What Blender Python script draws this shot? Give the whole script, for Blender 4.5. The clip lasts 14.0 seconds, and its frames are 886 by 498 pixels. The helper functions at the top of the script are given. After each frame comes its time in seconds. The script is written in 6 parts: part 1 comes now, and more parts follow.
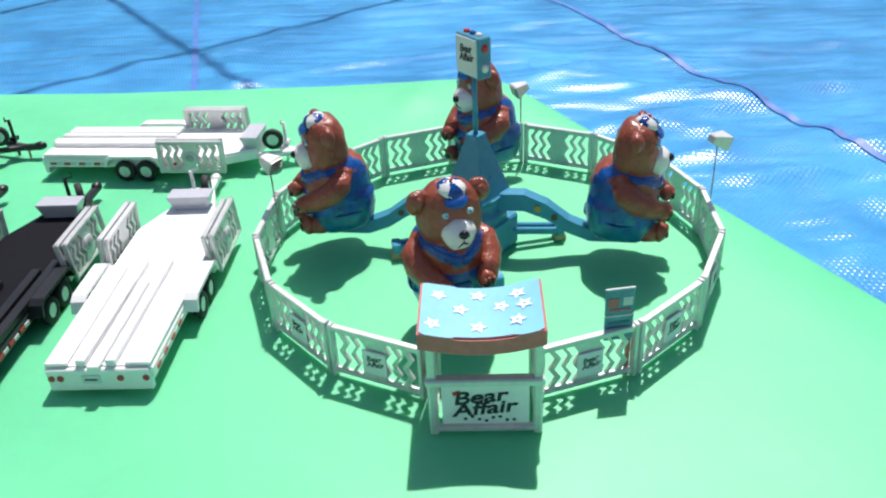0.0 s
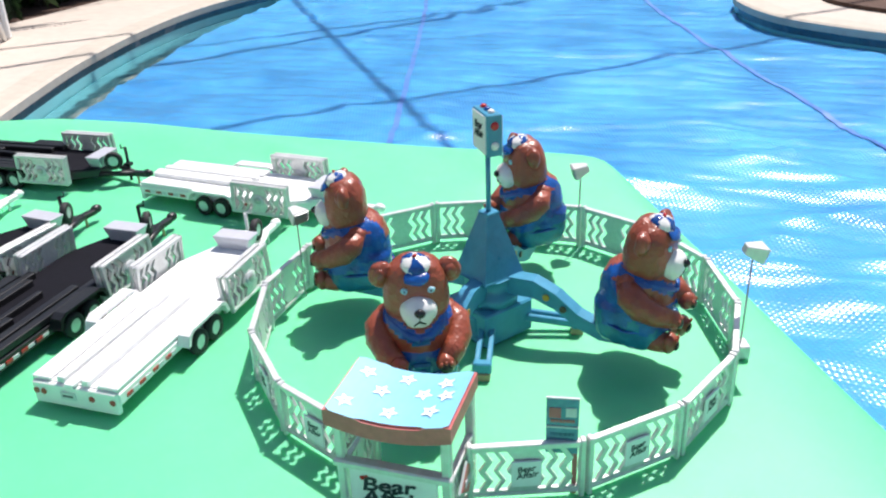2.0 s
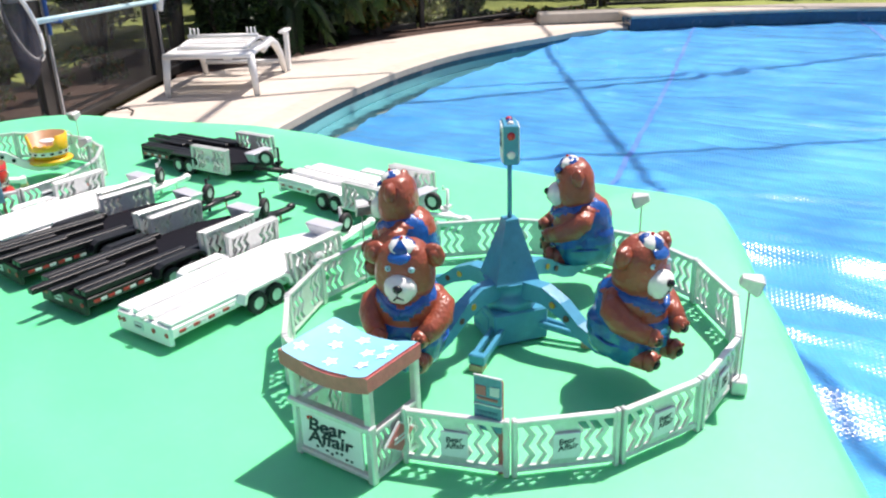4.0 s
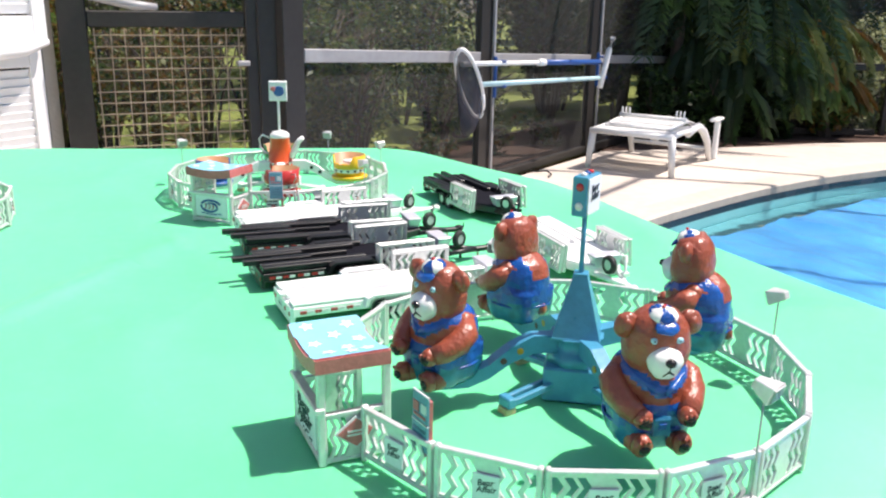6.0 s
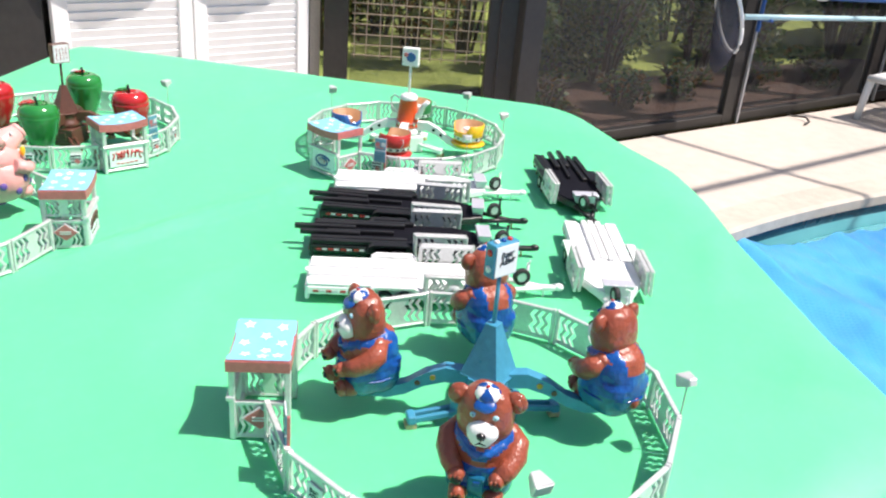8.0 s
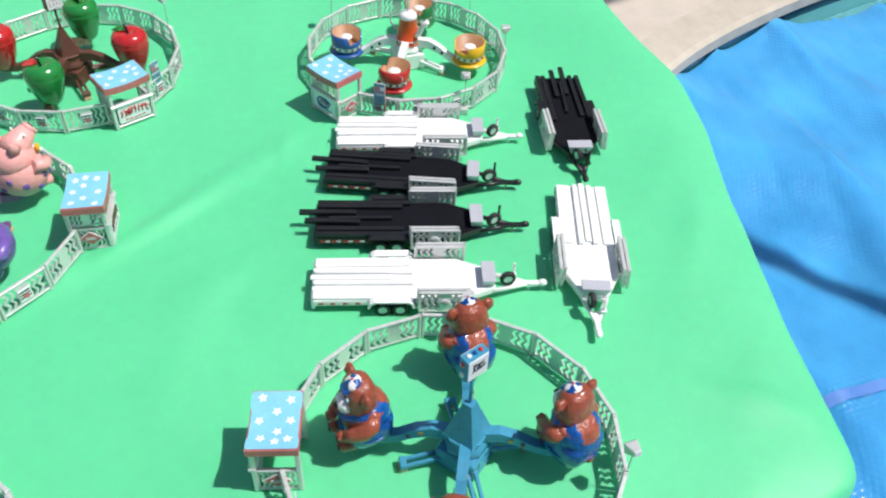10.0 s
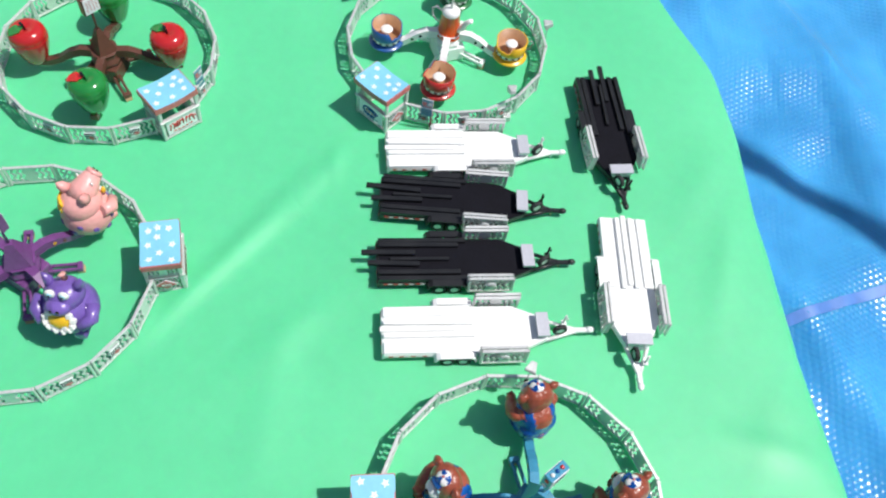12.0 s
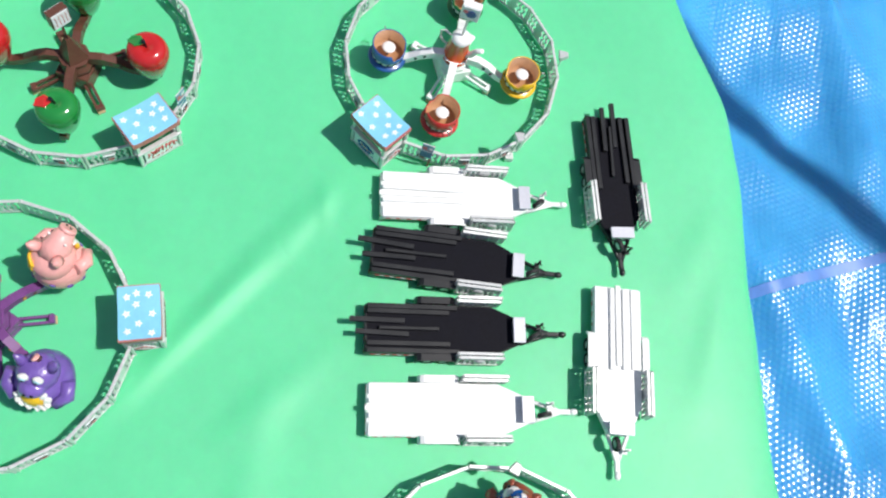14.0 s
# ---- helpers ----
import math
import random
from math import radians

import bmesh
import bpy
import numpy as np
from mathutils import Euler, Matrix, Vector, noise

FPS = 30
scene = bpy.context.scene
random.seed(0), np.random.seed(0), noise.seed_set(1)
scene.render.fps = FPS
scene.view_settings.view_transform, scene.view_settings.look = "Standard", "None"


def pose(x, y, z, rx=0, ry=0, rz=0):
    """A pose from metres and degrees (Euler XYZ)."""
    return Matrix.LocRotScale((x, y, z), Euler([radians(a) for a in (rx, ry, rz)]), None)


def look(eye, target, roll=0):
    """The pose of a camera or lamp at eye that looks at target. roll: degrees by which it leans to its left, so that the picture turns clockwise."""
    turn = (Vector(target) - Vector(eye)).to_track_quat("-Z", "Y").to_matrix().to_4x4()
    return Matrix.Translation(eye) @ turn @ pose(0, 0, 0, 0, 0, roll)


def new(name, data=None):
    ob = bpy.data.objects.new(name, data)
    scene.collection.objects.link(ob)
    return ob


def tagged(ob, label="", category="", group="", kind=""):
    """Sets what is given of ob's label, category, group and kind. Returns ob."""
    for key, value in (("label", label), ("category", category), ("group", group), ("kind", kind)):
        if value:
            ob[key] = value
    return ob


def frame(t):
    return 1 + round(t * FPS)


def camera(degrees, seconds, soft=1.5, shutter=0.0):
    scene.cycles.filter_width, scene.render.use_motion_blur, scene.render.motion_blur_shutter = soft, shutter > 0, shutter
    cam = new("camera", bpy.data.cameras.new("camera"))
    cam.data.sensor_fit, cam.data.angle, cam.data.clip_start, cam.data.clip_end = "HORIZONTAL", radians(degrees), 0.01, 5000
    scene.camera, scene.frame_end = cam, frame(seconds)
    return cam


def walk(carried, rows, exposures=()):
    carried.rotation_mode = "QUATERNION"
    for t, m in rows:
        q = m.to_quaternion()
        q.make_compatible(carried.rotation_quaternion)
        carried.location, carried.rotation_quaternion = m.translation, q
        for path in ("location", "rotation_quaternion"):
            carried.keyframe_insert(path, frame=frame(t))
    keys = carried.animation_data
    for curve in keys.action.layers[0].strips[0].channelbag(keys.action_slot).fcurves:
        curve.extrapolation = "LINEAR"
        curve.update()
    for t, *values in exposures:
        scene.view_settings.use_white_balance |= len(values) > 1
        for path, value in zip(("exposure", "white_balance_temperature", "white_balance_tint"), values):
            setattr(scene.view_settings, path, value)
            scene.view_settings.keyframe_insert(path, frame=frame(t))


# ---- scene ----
cam = camera(55.5, 14.0, soft=2.2)
PATH = [
    (0, (0.061, 0.154, 1.036), (-0.033, 1.866, 0.007), -3.1),
    (0.5, (0.087, 0.159, 1.029), (-0.034, 1.874, 0.006), -2.6),
    (1, (0.112, 0.171, 1.026), (-0.129, 1.881, 0.018), -2.1),
    (1.5, (0.15, 0.182, 1.027), (-0.235, 1.874, 0.033), -2.3),
    (2, (0.18, 0.193, 1.032), (-0.387, 1.893, 0.144), -2.3),
    (2.2, (0.193, 0.195, 1.033), (-0.425, 1.897, 0.185), -2.0),
    (4.3, (0.353, 0.209, 1.013), (-0.819, 1.653, 0.279), -2.4),
    (4.5, (0.371, 0.22, 1.016), (-0.861, 1.622, 0.296), -2.8),
    (5, (0.413, 0.268, 1.014), (-1.019, 1.5, 0.357), -2.2),
    (5.5, (0.442, 0.313, 0.996), (-1.165, 1.342, 0.398), -0.6),
    (6, (0.49, 0.359, 0.988), (-1.263, 1.14, 0.424), 1.0),
    (6.5, (0.534, 0.409, 0.997), (-1.293, 0.999, 0.437), 3.4),
    (7, (0.565, 0.463, 1.036), (-1.288, 0.892, 0.418), 4.5),
    (7.5, (0.581, 0.511, 1.069), (-1.265, 0.804, 0.358), 4.5),
    (8, (0.578, 0.554, 1.114), (-1.237, 0.74, 0.295), 4.8),
    (8.2, (0.575, 0.569, 1.133), (-1.224, 0.739, 0.276), 5.0),
    (10.3, (0.449, 0.584, 1.437), (-0.929, 0.704, -0.008), 2.9),
    (10.5, (0.436, 0.576, 1.461), (-0.912, 0.698, -0.011), 3.0),
    (11, (0.399, 0.54, 1.525), (-0.877, 0.692, -0.008), 4.6),
    (11.5, (0.337, 0.498, 1.572), (-0.816, 0.679, -0.052), 6.3),
    (12, (0.274, 0.46, 1.619), (-0.766, 0.693, -0.073), 10.3),
    (12.5, (0.198, 0.442, 1.641), (-0.745, 0.7, -0.104), 13.2),
    (13, (0.133, 0.433, 1.659), (-0.706, 0.722, -0.133), 17.8),
    (13.5, (0.065, 0.423, 1.684), (-0.692, 0.744, -0.139), 23.2),
    (14, (-0.002, 0.412, 1.701), (-0.666, 0.764, -0.152), 28.8),
]
walk(cam, [(t, look(eye, target, roll)) for t, eye, target, roll in PATH],
     [(0, 0.16, 6500, 13), (1, 0.25, 6500, 14), (2, 0.46, 6550, 15), (4.5, 0.67, 6850, 18), (7, 0.74, 6850, 18), (8.2, 0.54, 6750, 16), (10.3, 0.04, 6500, 11), (14, 0.0, 6450, 11)])

# ---- world, sun ----
TOP = 0.74
world = bpy.data.worlds.new("world")
scene.world = world
world.use_nodes = True
wt = world.node_tree
sky = wt.nodes.new("ShaderNodeTexSky")
sky.sky_type = "NISHITA"
sky.sun_disc = False
sky.sun_elevation = radians(61)
sky.sun_rotation = radians(11)
wt.nodes["Background"].inputs[1].default_value = 0.092
wt.links.new(sky.outputs[0], wt.nodes["Background"].inputs[0])
SUN = Vector((0.09, 0.475, 0.875)).normalized()
sun_data = bpy.data.lights.new("sun", "SUN")
sun_data.energy = 4.45
sun_data.angle = radians(0.8)
sun_data.color = (1.0, 0.96, 0.9)
sun = new("sun", sun_data)
sun.matrix_world = look(SUN * 20, (0, 0, 0))


# ---- materials ----
def material(name, color, rough=0.5, metal=0.0, vary=0.12, grain=200.0, bump=0.0, bump_scale=None, spec=0.5, coat=0.0, random=0.0, color2=None):
    """A painted or natural surface: two scales of colour variation and a fine relief."""
    mat = bpy.data.materials.new(name)
    mat.use_nodes = True
    nt = mat.node_tree
    b = nt.nodes["Principled BSDF"]
    b.inputs["Roughness"].default_value = rough
    b.inputs["Metallic"].default_value = metal
    b.inputs["Specular IOR Level"].default_value = spec
    b.inputs["Coat Weight"].default_value = coat
    b.inputs["Coat Roughness"].default_value = 0.12
    tc = nt.nodes.new("ShaderNodeTexCoord")
    n1 = nt.nodes.new("ShaderNodeTexNoise")
    n1.inputs["Scale"].default_value = grain
    n1.inputs["Detail"].default_value = 4
    n2 = nt.nodes.new("ShaderNodeTexNoise")
    n2.inputs["Scale"].default_value = grain * 0.13
    n2.inputs["Detail"].default_value = 3
    for n in (n1, n2):
        nt.links.new(tc.outputs["Object"], n.inputs["Vector"])
    add = nt.nodes.new("ShaderNodeMath")
    add.operation = "ADD"
    nt.links.new(n1.outputs["Fac"], add.inputs[0])
    nt.links.new(n2.outputs["Fac"], add.inputs[1])
    ramp = nt.nodes.new("ShaderNodeMapRange")
    ramp.inputs["From Min"].default_value = 0.6
    ramp.inputs["From Max"].default_value = 1.4
    nt.links.new(add.outputs[0], ramp.inputs["Value"])
    mix = nt.nodes.new("ShaderNodeMix")
    mix.data_type = "RGBA"
    lo = [c * (1 - vary) for c in color]
    hi = [min(1, c * (1 + vary)) for c in (color2 or color)]
    mix.inputs["A"].default_value = (*lo, 1)
    mix.inputs["B"].default_value = (*hi, 1)
    nt.links.new(ramp.outputs[0], mix.inputs["Factor"])
    out = mix.outputs["Result"]
    if random:
        info = nt.nodes.new("ShaderNodeObjectInfo")
        hsv = nt.nodes.new("ShaderNodeHueSaturation")
        mr = nt.nodes.new("ShaderNodeMapRange")
        mr.inputs["To Min"].default_value = 1 - random
        mr.inputs["To Max"].default_value = 1 + random
        nt.links.new(info.outputs["Random"], mr.inputs["Value"])
        nt.links.new(mr.outputs[0], hsv.inputs["Value"])
        nt.links.new(out, hsv.inputs["Color"])
        out = hsv.outputs["Color"]
    nt.links.new(out, b.inputs["Base Color"])
    rr = nt.nodes.new("ShaderNodeMapRange")
    rr.inputs["To Min"].default_value = max(0.02, rough - 0.1)
    rr.inputs["To Max"].default_value = min(1, rough + 0.1)
    nt.links.new(n2.outputs["Fac"], rr.inputs["Value"])
    nt.links.new(rr.outputs[0], b.inputs["Roughness"])
    if bump:
        bn = nt.nodes.new("ShaderNodeTexNoise")
        bn.inputs["Scale"].default_value = bump_scale or grain
        bn.inputs["Detail"].default_value = 3
        nt.links.new(tc.outputs["Object"], bn.inputs["Vector"])
        bp = nt.nodes.new("ShaderNodeBump")
        bp.inputs["Strength"].default_value = 0.6
        bp.inputs["Distance"].default_value = bump
        nt.links.new(bn.outputs["Fac"], bp.inputs["Height"])
        nt.links.new(bp.outputs[0], b.inputs["Normal"])
    return mat


cloth_mat = material("green_tablecloth", (0.100, 0.60, 0.295), 0.55, vary=0.05, grain=60, bump=0.0006, bump_scale=25, spec=0.75)
silver = material("silver_paint", (0.66, 0.67, 0.66), 0.38, 0.35, vary=0.14, grain=260, bump=0.0004, bump_scale=700)
white_paint = material("white_paint", (0.82, 0.83, 0.82), 0.4, vary=0.04, grain=150, bump=0.0002, bump_scale=500)
black_paint = material("black_paint", (0.010, 0.0105, 0.012), 0.38, vary=0.3, grain=200, bump=0.0002, bump_scale=500)
deck_black = material("black_deck", (0.006, 0.006, 0.010), 0.7, vary=0.3, grain=300, spec=0.12)
teal = material("teal_paint", (0.05, 0.27, 0.42), 0.32, vary=0.15, grain=180, bump=0.0003, bump_scale=400)
bear_brown = material("bear_brown_paint", (0.31, 0.072, 0.037), 0.34, vary=0.22, grain=140, bump=0.0024, bump_scale=240, coat=0.25)
bear_blue = material("overall_blue_paint", (0.004, 0.050, 0.28), 0.24, vary=0.4, grain=120, bump=0.0020, bump_scale=260, coat=0.25, color2=(0.005, 0.10, 0.38))
bear_teal = material("overall_teal_paint", (0.004, 0.14, 0.27), 0.24, vary=0.45, grain=160, bump=0.0014, bump_scale=300, coat=0.4)
white_gloss = material("white_gloss_paint", (0.8, 0.79, 0.77), 0.3, vary=0.05, grain=150, bump=0.0006, bump_scale=300)
nose_black = material("black_gloss_paint", (0.012, 0.012, 0.013), 0.2, vary=0.2)
eye_blue = material("eye_pale_blue", (0.35, 0.62, 0.72), 0.3)
red_paint = material("red_paint", (0.55, 0.02, 0.02), 0.25, vary=0.15, grain=120, coat=0.4)
dull_red = material("dull_red_paint", (0.50, 0.145, 0.14), 0.5, vary=0.22, grain=250, bump=0.0004, bump_scale=500)
roof_blue = material("roof_sky_blue_paint", (0.21, 0.55, 0.75), 0.5, vary=0.08, grain=200)
star_white = material("star_white_paint", (0.85, 0.88, 0.88), 0.5, vary=0.05)
ink = material("dark_ink", (0.02, 0.025, 0.04), 0.6)
sign_white = material("sign_white_card", (0.78, 0.8, 0.82), 0.45, vary=0.05)
board_teal = material("board_dusky_blue", (0.10, 0.28, 0.38), 0.5, vary=0.25, grain=400)
board_dark = material("board_deep_blue", (0.05, 0.15, 0.24), 0.5, vary=0.3)
board_pink = material("board_muted_red", (0.50, 0.14, 0.15), 0.5)
board_pale = material("board_pale_grey", (0.62, 0.64, 0.66), 0.5)
rubber = material("tyre_rubber", (0.018, 0.018, 0.019), 0.7, vary=0.2, grain=300)
rim_silver = material("rim_silver", (0.6, 0.6, 0.62), 0.35, 0.5)
reflector_red = material("reflector_red", (0.42, 0.03, 0.03), 0.3)
toolbox_grey = material("toolbox_silver_grey", (0.58, 0.59, 0.64), 0.4, 0.3, vary=0.08)
orange_paint = material("orange_paint", (0.66, 0.085, 0.014), 0.3, vary=0.1, grain=120, coat=0.3)
yellow_paint = material("yellow_paint", (0.78, 0.47, 0.02), 0.28, vary=0.1, grain=120, coat=0.3)
cup_red = material("cup_red_paint", (0.48, 0.03, 0.025), 0.3, vary=0.15, grain=120, coat=0.3)
cup_blue = material("cup_blue_paint", (0.018, 0.095, 0.31), 0.3, vary=0.15, grain=120, coat=0.3)
cup_green = material("cup_green_paint", (0.02, 0.17, 0.05), 0.3, vary=0.15, grain=120, coat=0.3)
tan_inside = material("cup_tan_inside", (0.42, 0.22, 0.11), 0.5, vary=0.2, grain=200)
apple_red = material("apple_red_paint", (0.47, 0.018, 0.018), 0.14, vary=0.12, grain=60, coat=0.6)
apple_green = material("apple_green_paint", (0.016, 0.215, 0.042), 0.14, vary=0.15, grain=60, coat=0.6)
trunk_brown = material("ride_brown_paint", (0.11, 0.045, 0.03), 0.35, vary=0.2, grain=180, bump=0.0003)
pig_pink = material("pig_pink_paint", (0.82, 0.40, 0.37), 0.35, vary=0.1, grain=140, bump=0.001, bump_scale=250)
purple = material("purple_paint", (0.16, 0.095, 0.37), 0.3, vary=0.2, grain=140, bump=0.001, bump_scale=250, coat=0.3)
ride_purple = material("ride_purple_paint", (0.16, 0.055, 0.20), 0.35, vary=0.2, grain=180)
wire_grey = material("wire_grey", (0.4, 0.42, 0.42), 0.4, 0.5)
wood_block = material("pale_wood", (0.55, 0.38, 0.22), 0.6, vary=0.15, grain=400)
amber = material("amber_dot", (0.55, 0.3, 0.03), 0.3)
dark_dot = material("maroon_dot", (0.12, 0.03, 0.03), 0.3)
bronze = material("dark_bronze_aluminium", (0.035, 0.032, 0.03), 0.45, 0.3, vary=0.2, grain=40)
rail_grey = material("pale_grey_rail", (0.33, 0.33, 0.34), 0.5, 0.2, vary=0.15, grain=30)
concrete = material("cool_deck_concrete", (0.55, 0.485, 0.42), 0.85, vary=0.12, grain=14, bump=0.003, bump_scale=60)
coping = material("coping_concrete", (0.50, 0.45, 0.38), 0.8, vary=0.15, grain=18, bump=0.003, bump_scale=50)
pool_plaster = material("pool_pale_plaster", (0.14, 0.58, 0.64), 0.6, vary=0.1, grain=6)
pool_tile = material("pool_dark_blue_tile", (0.012, 0.075, 0.15), 0.25, vary=0.3, grain=30, random=0.25)
edge_tile = material("pool_edge_teal_tile", (0.020, 0.125, 0.190), 0.25, vary=0.3, grain=30, random=0.25)
louver_white = material("shutter_white_paint", (0.80, 0.80, 0.80), 0.5, vary=0.04, grain=20)
plastic_white = material("white_resin", (0.80, 0.80, 0.78), 0.35, vary=0.05, grain=20)
lattice_tan = material("lattice_weathered_wood", (0.33, 0.26, 0.18), 0.8, vary=0.3, grain=40)
pole_blue = material("pole_blue", (0.02, 0.09, 0.32), 0.35)
pole_pale = material("pole_pale_blue", (0.45, 0.66, 0.70), 0.35)
seam_mat = material("cover_seam_purple", (0.075, 0.205, 0.57), 0.45, vary=0.35, grain=20, spec=0.4)
lawn = material("lawn_grass", (0.13, 0.19, 0.035), 0.9, vary=0.35, grain=9, bump=0.03, bump_scale=30, color2=(0.23, 0.27, 0.065))
mulch = material("mulch", (0.09, 0.05, 0.035), 0.9, vary=0.5, grain=25, bump=0.02, bump_scale=40)
bark = material("bark", (0.085, 0.065, 0.05), 0.9, vary=0.3, grain=30, bump=0.01)
wall_stucco = material("house_stucco", (0.55, 0.50, 0.43), 0.9, vary=0.06, grain=30, bump=0.004, bump_scale=80)
LEAVES = [
    material("leaf_mid_green", (0.075, 0.14, 0.035), 0.45, vary=0.5, grain=3),
    material("leaf_yellow_green", (0.17, 0.20, 0.05), 0.5, vary=0.5, grain=3),
    material("leaf_dark_green", (0.022, 0.05, 0.016), 0.5, vary=0.5, grain=3),
    material("leaf_orange_tinge", (0.20, 0.11, 0.025), 0.5, vary=0.4, grain=3),
    material("leaf_silver_green", (0.50, 0.55, 0.32), 0.55, vary=0.4, grain=3),
]

# the plastic cloth and the foil cover scatter light inside, which softens small shadows
b = cloth_mat.node_tree.nodes["Principled BSDF"]
b.inputs["Subsurface Weight"].default_value = 0.7
b.inputs["Subsurface Radius"].default_value = (0.35, 1.0, 0.6)
b.inputs["Subsurface Scale"].default_value = 0.008

for leaf in LEAVES:
    # leaves let part of the sun through
    nt = leaf.node_tree
    b = nt.nodes["Principled BSDF"]
    tr = nt.nodes.new("ShaderNodeBsdfTranslucent")
    mix = nt.nodes.new("ShaderNodeMixShader")
    mix.inputs[0].default_value = 0.6 if leaf == LEAVES[4] else 0.4
    nt.links.new(b.inputs["Base Color"].links[0].from_socket, tr.inputs["Color"])
    nt.links.new(b.outputs[0], mix.inputs[1])
    nt.links.new(tr.outputs[0], mix.inputs[2])
    nt.links.new(mix.outputs[0], nt.nodes["Material Output"].inputs[0])


def cover_material():
    """Blue bubble-foil pool cover: translucent blue, glossy, with small round bubbles."""
    # deep and pale blue patches paint in the sky reflected by the folds
    mat = material("blue_bubble_cover", (0.027, 0.265, 0.62), 0.25, vary=0.22, grain=3.2, spec=0.45, color2=(0.085, 0.43, 0.81))
    nt = mat.node_tree
    b = nt.nodes["Principled BSDF"]
    b.inputs["Subsurface Weight"].default_value = 0.6
    b.inputs["Subsurface Radius"].default_value = (0.3, 0.8, 1.0)
    b.inputs["Subsurface Scale"].default_value = 0.05
    b.inputs["Sheen Weight"].default_value = 0.45
    b.inputs["Sheen Roughness"].default_value = 0.45
    b.inputs["Sheen Tint"].default_value = (0.5, 0.75, 1.0, 1)
    tc = nt.nodes.new("ShaderNodeTexCoord")
    # bubbles in a honeycomb: three crossed waves, a little warped
    warp = nt.nodes.new("ShaderNodeTexNoise")
    warp.inputs["Scale"].default_value = 9.0
    nt.links.new(tc.outputs["Object"], warp.inputs["Vector"])
    bent = nt.nodes.new("ShaderNodeVectorMath")
    bent.operation = "MULTIPLY_ADD"
    bent.inputs[1].default_value = (0.012, 0.012, 0.0)
    nt.links.new(warp.outputs["Color"], bent.inputs[0])
    nt.links.new(tc.outputs["Object"], bent.inputs[2])
    total = None
    for turn in (20, 140, 260):
        dot = nt.nodes.new("ShaderNodeVectorMath")
        dot.operation = "DOT_PRODUCT"
        dot.inputs[1].default_value = (450 * math.cos(radians(turn)), 450 * math.sin(radians(turn)), 0)
        nt.links.new(bent.outputs[0], dot.inputs[0])
        wave = nt.nodes.new("ShaderNodeMath")
        wave.operation = "COSINE"
        nt.links.new(dot.outputs["Value"], wave.inputs[0])
        if total:
            add = nt.nodes.new("ShaderNodeMath")
            add.operation = "ADD"
            nt.links.new(total, add.inputs[0])
            nt.links.new(wave.outputs[0], add.inputs[1])
            total = add.outputs[0]
        else:
            total = wave.outputs[0]
    bubble = nt.nodes.new("ShaderNodeMapRange")
    bubble.inputs["From Min"].default_value = -1.0
    bubble.inputs["From Max"].default_value = 3.0
    nt.links.new(total, bubble.inputs["Value"])
    ns = nt.nodes.new("ShaderNodeTexNoise")
    ns.inputs["Scale"].default_value = 1.0
    ns.inputs["Detail"].default_value = 1.2
    stretch = nt.nodes.new("ShaderNodeMapping")
    stretch.inputs["Rotation"].default_value = (0, 0, -0.12)
    stretch.inputs["Scale"].default_value = (2.4, 9.5, 5.0)
    nt.links.new(tc.outputs["Object"], stretch.inputs["Vector"])
    nt.links.new(stretch.outputs[0], ns.inputs["Vector"])
    b1 = nt.nodes.new("ShaderNodeBump")
    b1.inputs["Distance"].default_value = 0.025
    b1.inputs["Strength"].default_value = 0.75
    nt.links.new(ns.outputs["Fac"], b1.inputs["Height"])
    b2 = nt.nodes.new("ShaderNodeBump")
    b2.inputs["Distance"].default_value = 0.0008
    b2.inputs["Strength"].default_value = 1.0
    nt.links.new(bubble.outputs[0], b2.inputs["Height"])
    nt.links.new(b1.outputs[0], b2.inputs["Normal"])
    nt.links.new(b2.outputs[0], b.inputs["Normal"])
    return mat


def screen_material():
    """Insect screen: a fine dark weave that lets most light through."""
    mat = bpy.data.materials.new("insect_screen")
    mat.use_nodes = True
    nt = mat.node_tree
    nt.nodes.clear()
    out = nt.nodes.new("ShaderNodeOutputMaterial")
    mix = nt.nodes.new("ShaderNodeMixShader")
    mix.inputs[0].default_value = 0.20
    tr = nt.nodes.new("ShaderNodeBsdfTransparent")
    df = nt.nodes.new("ShaderNodeBsdfDiffuse")
    df.inputs[0].default_value = (0.10, 0.10, 0.095, 1)
    nt.links.new(tr.outputs[0], mix.inputs[1])
    nt.links.new(df.outputs[0], mix.inputs[2])
    nt.links.new(mix.outputs[0], out.inputs[0])
    return mat


def net_material():
    mat = screen_material()
    mat.name = "leaf_net_mesh"
    mat.node_tree.nodes["Mix Shader"].inputs[0].default_value = 0.7
    mat.node_tree.nodes["Diffuse BSDF"].inputs[0].default_value = (0.06, 0.06, 0.075, 1)
    return mat


def water_material():
    mat = material("pool_water", (0.35, 0.90, 0.92), 0.05, vary=0.02, bump=0.01, bump_scale=4)
    b = mat.node_tree.nodes["Principled BSDF"]
    b.inputs["Transmission Weight"].default_value = 0.9
    b.inputs["IOR"].default_value = 1.33
    return mat


cover_mat, screen_mat, net_mat, water_mat = cover_material(), screen_material(), net_material(), water_material()


# ---- mesh helpers ----
def _mark(verts, mi, smooth=False):
    for f in {f for v in verts for f in v.link_faces}:
        f.material_index = mi
        f.smooth = smooth


def T(x=0, y=0, z=0):
    return Matrix.Translation((x, y, z))


